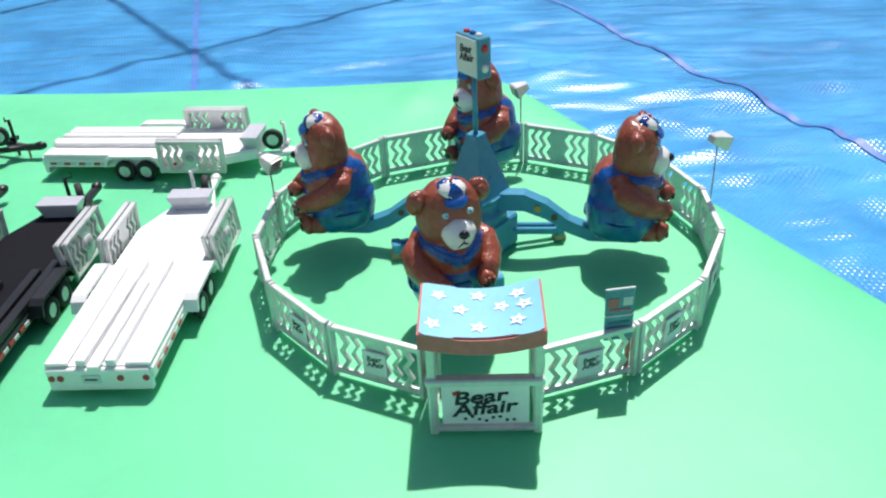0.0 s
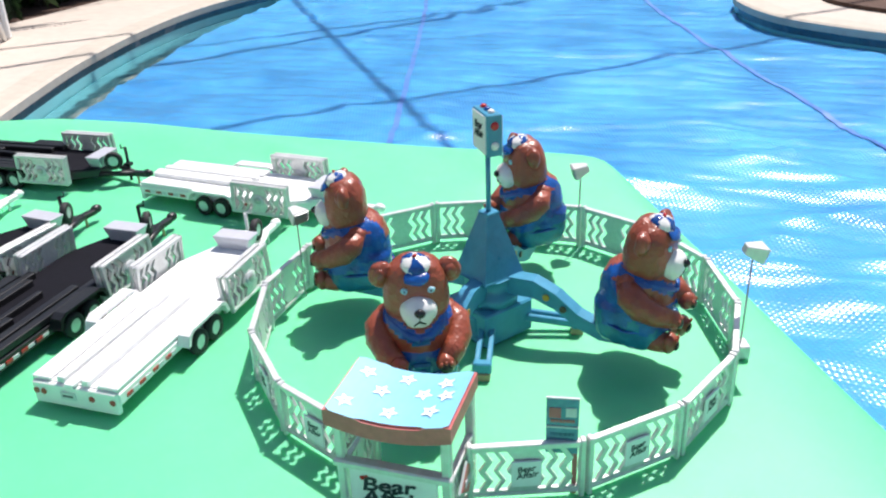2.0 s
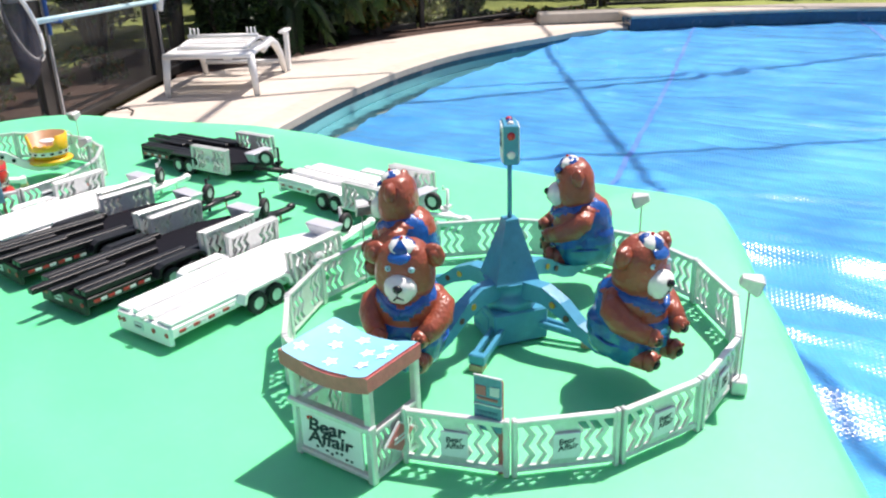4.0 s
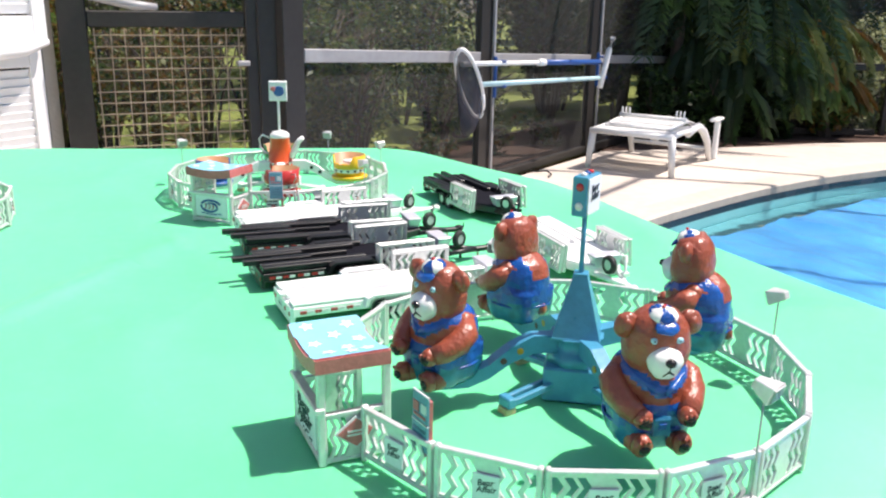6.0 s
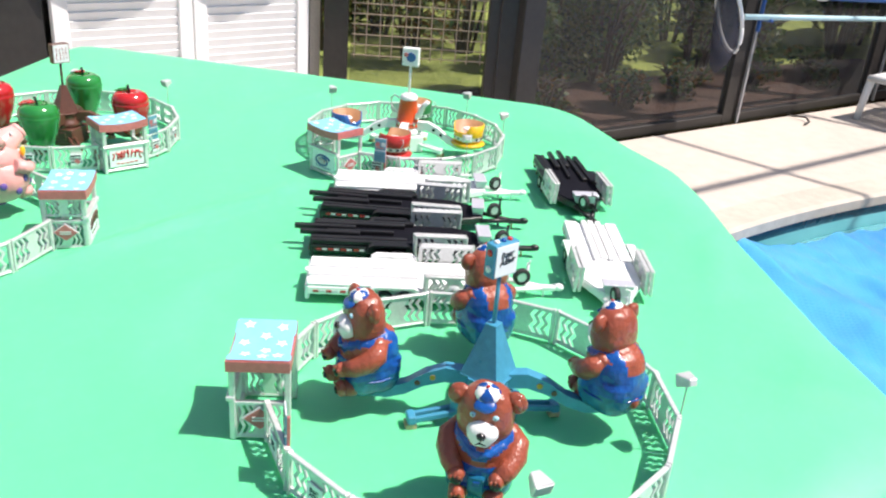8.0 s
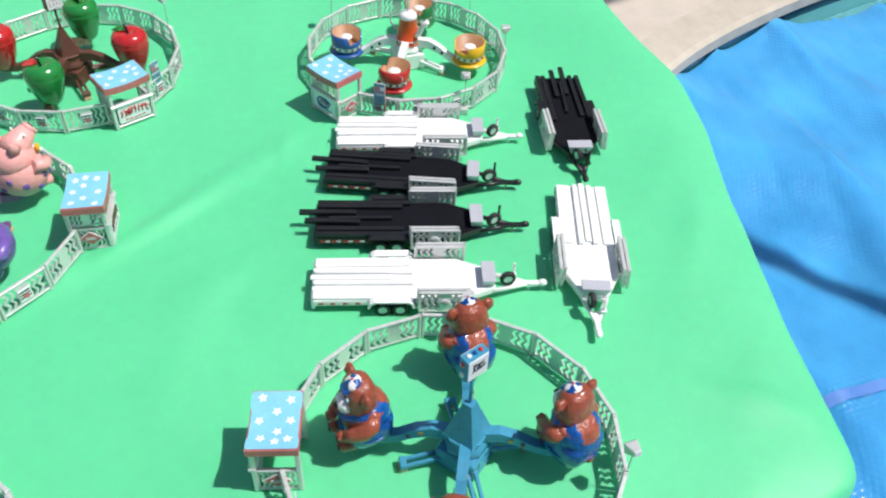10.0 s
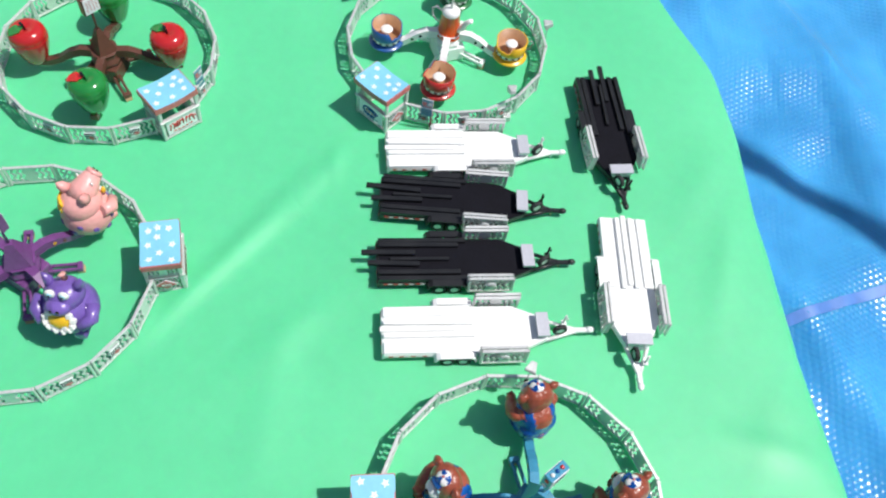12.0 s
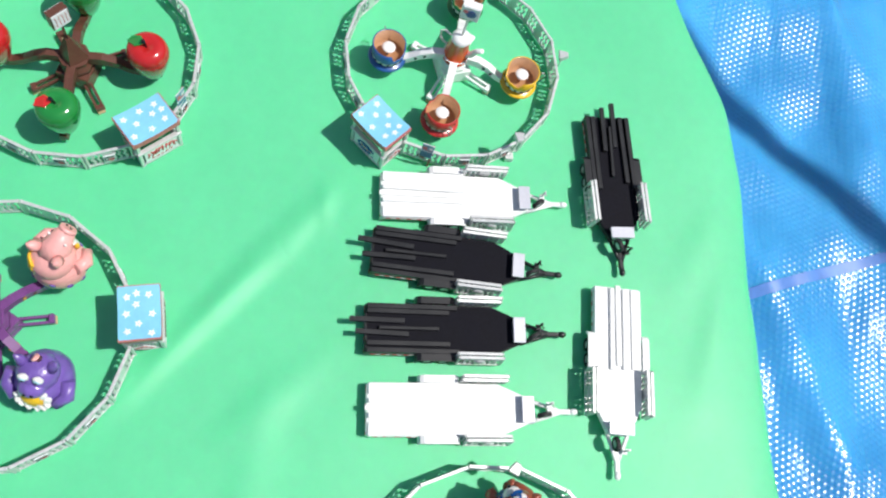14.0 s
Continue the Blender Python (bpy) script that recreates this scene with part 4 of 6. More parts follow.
def bear_mesh():
    """A seated bear in dungarees with a striped cap, facing +x."""
    bm = bmesh.new()
    BR, BL, WH, NO, EY, RD, TE = range(7)
    skin = ball(bm, 0.0215, 0.0225, 0.0300, T(-0.001, 0, 0.0290), BR, 56, 44)
    for v in skin:
        # a bucket with a flat foot, a straight back and sloping shoulders
        q = Vector(((v.co.x + 0.001) / 0.0215, v.co.y / 0.0225, (v.co.z - 0.029) / 0.030))
        if q.z < 0:
            q *= (abs(q.x) ** 3.4 + abs(q.y) ** 3.4 + abs(q.z) ** 3.4) ** (-1 / 3.4)
        wide = 1.0 + (0.16 * min(1, (q.z - 0.2) / 0.5) if q.z > 0.2 else 0.0)
        back = 1.12 if q.x < 0 else 1.0
        v.co = Vector((-0.001 + 0.0215 * q.x * wide * back, 0.0225 * q.y * wide, 0.029 + 0.030 * q.z))
        if v.co.z < 0.004:
            v.co.z = 0.004 - (0.004 - v.co.z) * 0.4
    cloth = set()
    for f in bm.faces:
        c = f.calc_center_median()
        y, z = abs(c.y), c.z
        waist = 0.0395 if c.x < 0.004 else 0.0330
        side = y > 0.0125 and c.x < 0.006 and z < 0.0470
        strap = z > 0.036 and abs(y - 0.0135) < 0.0036 and c.x < 0.008
        v_line = 0.0395 + 0.62 * y
        collar = c.x > 0.000 and v_line - 0.0036 < z < v_line + 0.0046
        if z < waist or side or strap or collar:
            f.material_index = TE if z < 0.0205 + 0.010 * noise.noise(c * 90) else BL
            cloth |= set(f.verts)
    bm.normal_update()
    for v in cloth:
        v.co += v.normal * 0.0008
    hem = [(0.0236 * math.cos(a) * (1.1 if math.cos(a) < 0 else 1) - 0.001, 0.0242 * math.sin(a), 0.0180 + 0.0006 * math.sin(5 * a)) for a in [2 * math.pi * k / 28 for k in range(29)]]
    tube(bm, hem, 0.0009, 6, BL)
    for s in (-1, 1):
        tube(bm, [(0.006, s * 0.0165, 0.0500), (0.0135, s * 0.0125, 0.0470), (0.0190, s * 0.0060, 0.0430), (0.0210, 0, 0.0412)], [0.0016, 0.0022, 0.0026, 0.0026], 8, BL)
    box(bm, 0.004, 0.0110, 0.0120, T(0.0215, 0, 0.0205), TE, 0.001)
    box(bm, 0.001, 0.0045, 0.0045, T(0.0238, 0, 0.0215), BL, 0.0003)
    for v in ball(bm, 0.0172, 0.0186, 0.0185, T(0.002, 0, 0.0650), BR, 32, 22):
        q = Vector(((v.co.x - 0.002) / 0.0172, v.co.y / 0.0186, (v.co.z - 0.065) / 0.0185))
        k = (abs(q.x) ** 2.6 + abs(q.y) ** 2.6 + abs(q.z) ** 2.6) ** (-1 / 2.6)
        q *= k
        taper = 1.0 - 0.09 * q.z
        v.co = Vector((0.003 + 0.0146 * q.x * taper, 0.0186 * q.y * taper, 0.0655 + 0.0196 * q.z))
    cyl(bm, 0.0175, 0.0165, 0.010, T(0.001, 0, 0.0450), BR, 20)
    ball(bm, 0.0088, 0.0104, 0.0092, T(0.0165, 0, 0.0582), WH, 20, 14)
    ball(bm, 0.0050, 0.0078, 0.0050, T(0.0185, 0, 0.0535), WH, 14, 8)
    ball(bm, 0.0026, 0.0032, 0.0027, T(0.0248, 0, 0.0607), NO, 10, 6)
    tube(bm, [(0.0254, 0, 0.0587), (0.0250, 0, 0.0552), (0.0232, 0.0030, 0.0530)], 0.0006, 5, NO)
    tube(bm, [(0.0250, 0, 0.0552), (0.0232, -0.0030, 0.0530)], 0.0006, 5, NO)
    for s in (-1, 1):
        ball(bm, 0.0012, 0.0024, 0.0021, T(0.0166, s * 0.0072, 0.0705) @ pose(0, 0, 0, s * 25), EY, 10, 6)
        ball(bm, 0.0006, 0.0006, 0.0007, T(0.0176, s * 0.0070, 0.0705), NO, 8, 6)
        ball(bm, 0.0044, 0.0074, 0.0078, T(0.0035, s * 0.0186, 0.0752) @ pose(0, 0, 0, s * 14), BR, 14, 10)
        ball(bm, 0.0026, 0.0040, 0.0046, T(0.0062, s * 0.0194, 0.0758), BR, 10, 8)
        tube(bm, [(-0.004, s * 0.0170, 0.0465), (0.001, s * 0.0212, 0.0410), (0.008, s * 0.0215, 0.0355), (0.017, s * 0.0180, 0.0310), (0.024, s * 0.0140, 0.0290)], [0.0062, 0.0088, 0.0086, 0.0072, 0.0058], 14, BR)
        ball(bm, 0.0058, 0.0056, 0.0058, T(0.0255, s * 0.0130, 0.0285), BR, 12, 8)
        ball(bm, 0.0018, 0.0040, 0.0036, T(0.0300, s * 0.0128, 0.0275), NO, 8, 6)
        for k in (-1, 0, 1):
            ball(bm, 0.0013, 0.0015, 0.0017, T(0.0302, s * 0.0130 + k * 0.0028, 0.0300 - 0.0006 * abs(k)), BR, 6, 5)
        ball(bm, 0.0076, 0.0072, 0.0074, T(-0.003, s * 0.0165, 0.0455), BR, 12, 8)
        tube(bm, [(0.008, s * 0.0100, 0.0105), (0.016, s * 0.0112, 0.0095), (0.023, s * 0.0115, 0.0100)], [0.0080, 0.0072, 0.0060], 12, BR)
        ball(bm, 0.0050, 0.0060, 0.0070, T(0.0250, s * 0.0115, 0.0108), BR, 12, 8)
        ball(bm, 0.0012, 0.0032, 0.0034, T(0.0296, s * 0.0115, 0.0100), NO, 8, 6)
        for k in (-1, 0, 1):
            ball(bm, 0.0011, 0.0012, 0.0013, T(0.0292, s * 0.0115 + k * 0.0026, 0.0150), BR, 6, 5)
    ball(bm, 0.0045, 0.0048, 0.0048, T(-0.0240, 0.0, 0.0145), BR, 12, 8)
    cap = ball(bm, 0.0084, 0.0084, 0.0052, T(0.0080, 0, 0.0820) @ pose(0, 0, 0, 0, 24, 0), WH, 20, 10)
    for f in {f for v in cap for f in v.link_faces}:
        c = f.calc_center_median()
        if int((math.atan2(c.y, c.x - 0.0085) + math.pi + 0.5) / (2 * math.pi) * 6) % 2:
            f.material_index = BL
    ball(bm, 0.0048, 0.0074, 0.0014, T(0.0160, 0, 0.0778) @ pose(0, 0, 0, 0, 44, 0), BL, 14, 6)
    ball(bm, 0.0013, 0.0013, 0.0012, T(0.0092, 0, 0.0876), RD, 8, 6)
    for v in bm.verts:
        p = v.co
        v.co = p + 0.0008 * Vector((noise.noise(p * 190), noise.noise(p * 190 + Vector((9, 0, 0))), noise.noise(p * 190 + Vector((0, 9, 0)))))
    for v in bm.verts:
        v.co = Vector((v.co.x * 0.94, v.co.y * (0.94 if v.co.z > 0.054 else 0.955), v.co.z * 0.94))
    return mesh_of("bear_car", bm, [bear_brown, bear_blue, white_gloss, nose_black, eye_blue, red_paint, bear_teal])


def box_sign(ride, z, h_pole, deg, mat, pole_mat, draw, dots=True):
    bm = bmesh.new()
    tube(bm, [(0, 0, h_pole), (0, 0, z)], 0.0016, 8)
    part("sign_pole", bm, pole_mat, ride)
    bm = bmesh.new()
    box(bm, 0.023, 0.0095, 0.025, bevel=0.0006)
    if dots:
        for k, mi in ((-1, 1), (1, 2)):
            ball(bm, 0.0022, 0.0022, 0.0018, T(k * 0.006, 0, 0.0128), mi, 8, 6)
            for s in (-1, 1):
                ball(bm, 0.0014, 0.0026, 0.0026, T(s * 0.0117, 0, k * 0.006), 1 if k > 0 else 2, 8, 6)
        ball(bm, 0.0022, 0.0022, 0.0018, T(0, 0, 0.0128), 3, 8, 6)
    s = part("box_sign", bm, [mat, red_paint, white_gloss, bear_blue], ride, m=zpose(0, 0, z + 0.0115, deg))
    for k in (0, 180):
        bm = bmesh.new()
        box(bm, 0.020, 0.0008, 0.0225)
        pl = part("sign_face", bm, sign_white, s, "white sign face with lettering", zpose(0, 0, 0, k) @ T(0, -0.0051, 0))
        draw(pl)


def bear_ride():
    X, Y = 0.0585, 0.648
    r = thing("bear_ride", "model carnival ride with four brown bears on teal arms", "carnival ride", zpose(X, Y, TOP))
    ride_hub(r, teal, -80)
    bm = bmesh.new()
    cyl(bm, 0.0218, 0.0060, 0.0405, zpose(0, 0, 0.0425, 45), 0, 4)
    for f in bm.faces:
        f.smooth = False
    box(bm, 0.031, 0.031, 0.002, T(0, 0, 0.0425), bevel=0.0004)
    box(bm, 0.0095, 0.0095, 0.002, T(0, 0, 0.0830), bevel=0.0004)
    part("pyramid", bm, teal, r, "tall teal pyramid tower", zpose(0, 0, 0, 53))
    arm = arm_mesh(teal, 0.100, 0.0165, [amber, dark_dot])
    bear = bear_mesh()
    for a, face, rad, tilt, lift in ((-100.5, -66, 0.091, 0, 0), (-9, -15, 0.095, 2, 0), (85.5, 215, 0.0905, 2, 0.005), (175, 202, 0.095, 1, 0)):
        part("arm", arm, None, r, m=zpose(0, 0, 0, a) @ pose(0, 0, 0, 0, -math.degrees(lift / 0.09), 0))
        part("bear_car", bear, None, r, "glossy brown bear in blue dungarees and striped cap", zpose(rad * math.cos(radians(a)), rad * math.sin(radians(a)), 0.0170 + lift, face) @ pose(0, 0, 0, 0, tilt, 0))

    def draw(pl):
        text_mesh("lettering", "Bear\nAffair", 0.0065, ink, pl, pose(0, -0.0006, 0.002, 90, -6, 0), "dark lettering")
    box_sign(r, 0.1235, 0.083, -54, teal, teal, draw)
    return r


fence_ring("ride_fence", "low silver zigzag fence round the bear ride", 0.063, 0.637, 0.148, -80.5, {0, 1, 2, 3, 13, 14}, gap=15)
bear_ride()
booth("silver ticket booth of the bear ride with a starry blue roof", 0.0605, 0.487, 0, bear_logo, bend=1.0)
notice_board(0.130, 0.5085, 9)
flood_lamp(0.213, 0.655, 20, 0.071)
flood_lamp(0.094, 0.783, 200, 0.0625, False)
flood_lamp(-0.079, 0.658, -30, 0.064, False)


def cup_ride():
    X, Y = -0.600, 0.608
    r = thing("cup_ride", "model coffee cup carnival ride with an orange pot in the middle", "carnival ride", zpose(X, Y, TOP))
    ride_hub(r, white_paint, -30)
    bm = bmesh.new()
    lathe(bm, [(0.0165, 0.035), (0.0170, 0.037), (0.0163, 0.0375), (0.0122, 0.0740), (0.0126, 0.0748, 1), (0.0124, 0.0785, 1), (0.0085, 0.0818, 1), (0.003, 0.083, 1)], seg=24)
    pot = part("pot", bm, [orange_paint, white_paint], r, "orange coffee pot with a white lid")
    bm = bmesh.new()
    tube(bm, [(0.013, 0, 0.073), (0.022, 0, 0.077), (0.027, 0, 0.072), (0.026, 0, 0.060), (0.019, 0, 0.053), (0.0145, 0, 0.053)], 0.0014, 7)
    part("handle", bm, white_paint, pot, m=zpose(0, 0, 0, 245))
    bm = bmesh.new()
    tube(bm, [(0.013, 0, 0.050), (0.019, 0, 0.056), (0.024, 0, 0.068), (0.031, 0, 0.075)], [0.0050, 0.0044, 0.0035, 0.0032], 10)
    part("spout", bm, white_paint, pot, m=zpose(0, 0, 0, 60))
    arm = arm_mesh(white_paint, 0.096, 0.0155, [nose_black, nose_black])
    for a, mat, rad, face in ((-90, cup_blue, 0.087, 20), (-12.5, cup_red, 0.090, -150), (75, yellow_paint, 0.090, -80), (168, cup_green, 0.088, -60)):
        part("arm", arm, None, r, m=zpose(0, 0, 0, a))
        bm = bmesh.new()
        n, cut = 28, 6
        lathe(bm, [(0.004, 0.006), (0.0215, 0.006), (0.0240, 0.0095), (0.0230, 0.0110), (0.0150, 0.0125)], seg=n)
        prof = [(0.0170, 0.0125, 0), (0.0195, 0.0165, 0), (0.0195, 0.0170, 1), (0.0200, 0.0215, 1), (0.0202, 0.0220, 0), (0.0212, 0.0390, 0), (0.0196, 0.0395, 0), (0.0186, 0.0180, 2), (0.0020, 0.0175, 2)]
        rings = []
        for rr, z, _ in prof:
            ring = []
            for k in range(n):
                zz = z
                if z > 0.03 and k < cut:
                    zz = 0.0265 + 0.004 * abs(math.sin(k * 1.4))
                ring.append(bm.verts.new((rr * math.cos(2 * math.pi * k / n), rr * math.sin(2 * math.pi * k / n), zz)))
            rings.append(ring)
        for i, (r0, r1) in enumerate(zip(rings, rings[1:])):
            for k in range(n):
                f = bm.faces.new((r0[k], r0[(k + 1) % n], r1[(k + 1) % n], r1[k]))
                f.smooth = True
                f.material_index = prof[i + 1][2]
        for k in range(0, n, 2):
            a2 = 2 * math.pi * (k + 0.5) / n
            box(bm, 0.0008, 0.0034, 0.0022, pose(0.0201 * math.cos(a2), 0.0201 * math.sin(a2), 0.0192, 0, 0, math.degrees(a2)), 3)
        cup = part("cup_car", bm, [mat, white_gloss, tan_inside, nose_black], r, "painted coffee cup car on its saucer", zpose(rad * math.cos(radians(a)), rad * math.sin(radians(a)), 0.0125, face) @ Matrix.Diagonal((1.03, 1.03, 0.97, 1)))
        bm = bmesh.new()
        cyl(bm, 0.0022, 0.0022, 0.012, T(0, 0, 0.0175), 0, 10)
        lathe(bm, [(0.0076, 0.029), (0.0086, 0.0305), (0.0074, 0.032), (0.001, 0.0322)], seg=16)
        part("wheel_table", bm, white_gloss, cup, "small round white table")
        bm = bmesh.new()
        tube(bm, [(0.020, 0, 0.034), (0.027, 0.001, 0.036), (0.030, 0, 0.031), (0.026, -0.001, 0.026), (0.029, 0, 0.021), (0.0205, 0, 0.020)], 0.0007, 6)
        part("handle", bm, wire_grey, cup, m=zpose(0, 0, 0, 170))

    def draw(pl):
        bm = bmesh.new()
        ball(bm, 0.0068, 0.0005, 0.0068, T(0.001, -0.0006, 0), 0, 12, 6)
        ball(bm, 0.0035, 0.0006, 0.0030, T(-0.006, -0.0007, 0.003), 1, 10, 6)
        part("picture", bm, [cup_blue, board_pink], pl, "round blue painted picture")
    box_sign(r, 0.1225, 0.080, 75, white_paint, white_paint, draw, False)
    return r


fence_ring("ride_fence", "low silver zigzag fence round the cup ride", -0.597, 0.607, 0.1405, -50.85, {1, 2, 3, 14, 15}, gap=0)
cup_ride()
booth("silver ticket booth of the cup ride with a starry blue roof", -0.4822, 0.5116, 44, blob_logo(cup_blue, dull_red, True))
notice_board(-0.458, 0.569, 72)
for x, y, a in ((-0.70, 0.495, 20), (-0.71, 0.705, -40), (-0.600, 0.748, -90), (-0.475, 0.682, 180)):
    flood_lamp(x, y, a, 0.058, x == -0.475)


def apple_mesh(body, leaf):
    bm = bmesh.new()
    prof = [(0.003, 0.0), (0.0105, 0.0008), (0.0140, 0.0045), (0.0175, 0.0130), (0.0208, 0.0235), (0.0232, 0.0340), (0.0242, 0.0410), (0.0243, 0.0436), (0.0237, 0.0440), (0.0240, 0.0447), (0.0232, 0.0500), (0.0205, 0.0548), (0.0155, 0.0577), (0.0095, 0.0580), (0.0045, 0.0560), (0.0008, 0.0540)]
    lathe(bm, prof, seg=28)
    tube(bm, [(0, 0, 0.052), (0.001, 0, 0.060), (0.003, 0, 0.0665)], [0.0015, 0.0016, 0.0021], 8, 2)
    v = [bm.verts.new(p) for p in ((0.001, -0.001, 0.0582), (0.009, -0.0082, 0.0594), (0.0185, -0.0056, 0.0576), (0.0222, 0.002, 0.0556), (0.010, 0.0072, 0.0594))]
    f = bm.faces.new(v)
    f.material_index = 1
    r = bmesh.ops.extrude_face_region(bm, geom=[f])
    up = [g for g in r["geom"] if isinstance(g, bmesh.types.BMVert)]
    bmesh.ops.translate(bm, verts=up, vec=(0, 0, 0.0014))
    for g in up:
        for ff in g.link_faces:
            ff.material_index = 1
    bmesh.ops.recalc_face_normals(bm, faces=bm.faces)
    return mesh_of("apple_car", bm, [body, leaf, nose_black])


def apple_ride():
    X, Y = -0.5515, 0.1500
    r = thing("apple_ride", "model carnival ride with red and green apples on brown arms", "carnival ride", zpose(X, Y, TOP))
    ride_hub(r, trunk_brown, 30)
    bm = bmesh.new()
    cyl(bm, 0.0185, 0.0040, 0.036, zpose(0, 0, 0.0420, 45), 0, 4)
    for f in bm.faces:
        f.smooth = False
    part("pyramid", bm, trunk_brown, r, "brown pyramid tower", zpose(0, 0, 0, 40))
    arm = arm_mesh(trunk_brown, 0.096, 0.0165, [dark_dot, dark_dot])
    red, green = apple_mesh(apple_red, apple_green), apple_mesh(apple_green, red_paint)
    for a, mesh, rad in ((-3, green, 0.080), (91, red, 0.085), (180, green, 0.082), (-92, red, 0.090)):
        part("arm", arm, None, r, m=zpose(0, 0, 0, a))
        part("apple_car", mesh, None, r, "glossy red apple car" if mesh == red else "glossy green apple car", zpose(rad * math.cos(radians(a)), rad * math.sin(radians(a)), 0.0165, 280 - a * 0.3))

    def draw(pl):
        bm = bmesh.new()
        rng = random.Random(3)
        for row in range(3):
            for k in range(4):
                u, w = -0.0063 + 0.0042 * k, 0.0055 - 0.0055 * row
                tube(bm, [(u + rng.uniform(-0.0010, 0.0010), -0.0006, w + 0.0040 * (0.5 - j / 2)) for j in range(3)], 0.00050, 5)
        part("lettering", bm, board_pink, pl, "broken red lettering strokes")
    box_sign(r, 0.1085, 0.074, 135, trunk_brown, trunk_brown, draw, False)
    return r


fence_ring("ride_fence", "low silver zigzag fence round the apple ride", -0.564, 0.1505, 0.1395, 31.45, {1, 2, 13, 14, 15, 12}, gap=0)
apple_ride()
booth("silver ticket booth of the apple ride with a starry blue roof", -0.4646, 0.2422, 127.6, blob_logo(red_paint, board_pink))
notice_board(-0.505, 0.2745, 150)
for x, y, a in ((-0.677, 0.2545, -45), (-0.707, 0.1145, 10)):
    flood_lamp(x, y, a, 0.058, False)


def lumpy(bm, amp=0.0007):
    for v in bm.verts:
        p = v.co
        v.co = p + amp * Vector((noise.noise(p * 180), noise.noise(p * 180 + Vector((9, 0, 0))), noise.noise(p * 180 + Vector((0, 9, 0)))))


def pig_mesh():
    """A round pig car: bowl body, raised snout, white bib, yellow fringe."""
    bm = bmesh.new()
    PK, PU, YE, WH, NO = range(5)
    ball(bm, 0.0262, 0.0262, 0.0262, T(0, 0, 0.0262), PK, 28, 20)
    ball(bm, 0.0215, 0.0208, 0.0190, T(-0.002, 0, 0.0450), PK, 24, 16)
    tube(bm, [(-0.002, 0, 0.052), (0.008, 0, 0.058), (0.016, 0, 0.0625), (0.0235, 0, 0.0665)], [0.0150, 0.0140, 0.0110, 0.0084], 18, PK)
    tube(bm, [(0.0225, 0, 0.066), (0.0262, 0, 0.068)], [0.0088, 0.0082], 16, PK)
    ball(bm, 0.0030, 0.0110, 0.0085, T(0.0205, 0, 0.0455) @ pose(0, 0, 0, 0, -30, 0), WH, 14, 10)
    for s in (-1, 1):
        ball(bm, 0.0010, 0.0014, 0.0020, T(0.0268, s * 0.0026, 0.0690), NO, 6, 4)
        tube(bm, [(-0.004, s * 0.0120, 0.062), (-0.007, s * 0.0150, 0.068), (-0.009, s * 0.0165, 0.073)], [0.0062, 0.0050, 0.0012], 10, PK)
        tube(bm, [(0.002, s * 0.0225, 0.042), (0.014, s * 0.0235, 0.037), (0.0235, s * 0.0150, 0.035)], [0.0066, 0.0066, 0.0050], 10, PK)
        ball(bm, 0.0014, 0.0020, 0.0020, T(0.0110, s * 0.0098, 0.0690), WH, 8, 6)
        ball(bm, 0.0030, 0.0022, 0.0056, T(0.0195, s * 0.0110, 0.0500), YE, 8, 6)
        tube(bm, [(0.012, s * 0.010, 0.010), (0.022, s * 0.0115, 0.0085)], [0.0072, 0.0060], 10, PK)
    for k in range(14):
        a, z = k * 2.4, 0.014 + 0.0014 * k
        rr = 0.0262 * math.sqrt(max(0.05, 1 - ((z - 0.0262) / 0.0262) ** 2))
        ball(bm, 0.0013, 0.0034, 0.0040, pose(rr * math.cos(a), rr * math.sin(a), z, 0, 0, math.degrees(a)), PU, 10, 8)
    for k in range(18):
        # two rows of tufts down one side of the neck
        a, row = math.pi * (0.50 + 0.40 * (k // 2) / 8), k % 2
        ball(bm, 0.0024, 0.0024, 0.0042, T(-0.002 + (0.0208 - 0.0022 * row) * math.cos(a), (0.0203 - 0.0020 * row) * math.sin(a), 0.0470 + 0.0068 * row), YE, 7, 5)
    lumpy(bm)
    return mesh_of("pig_car", bm, [pig_pink, purple, yellow_paint, white_gloss, nose_black])


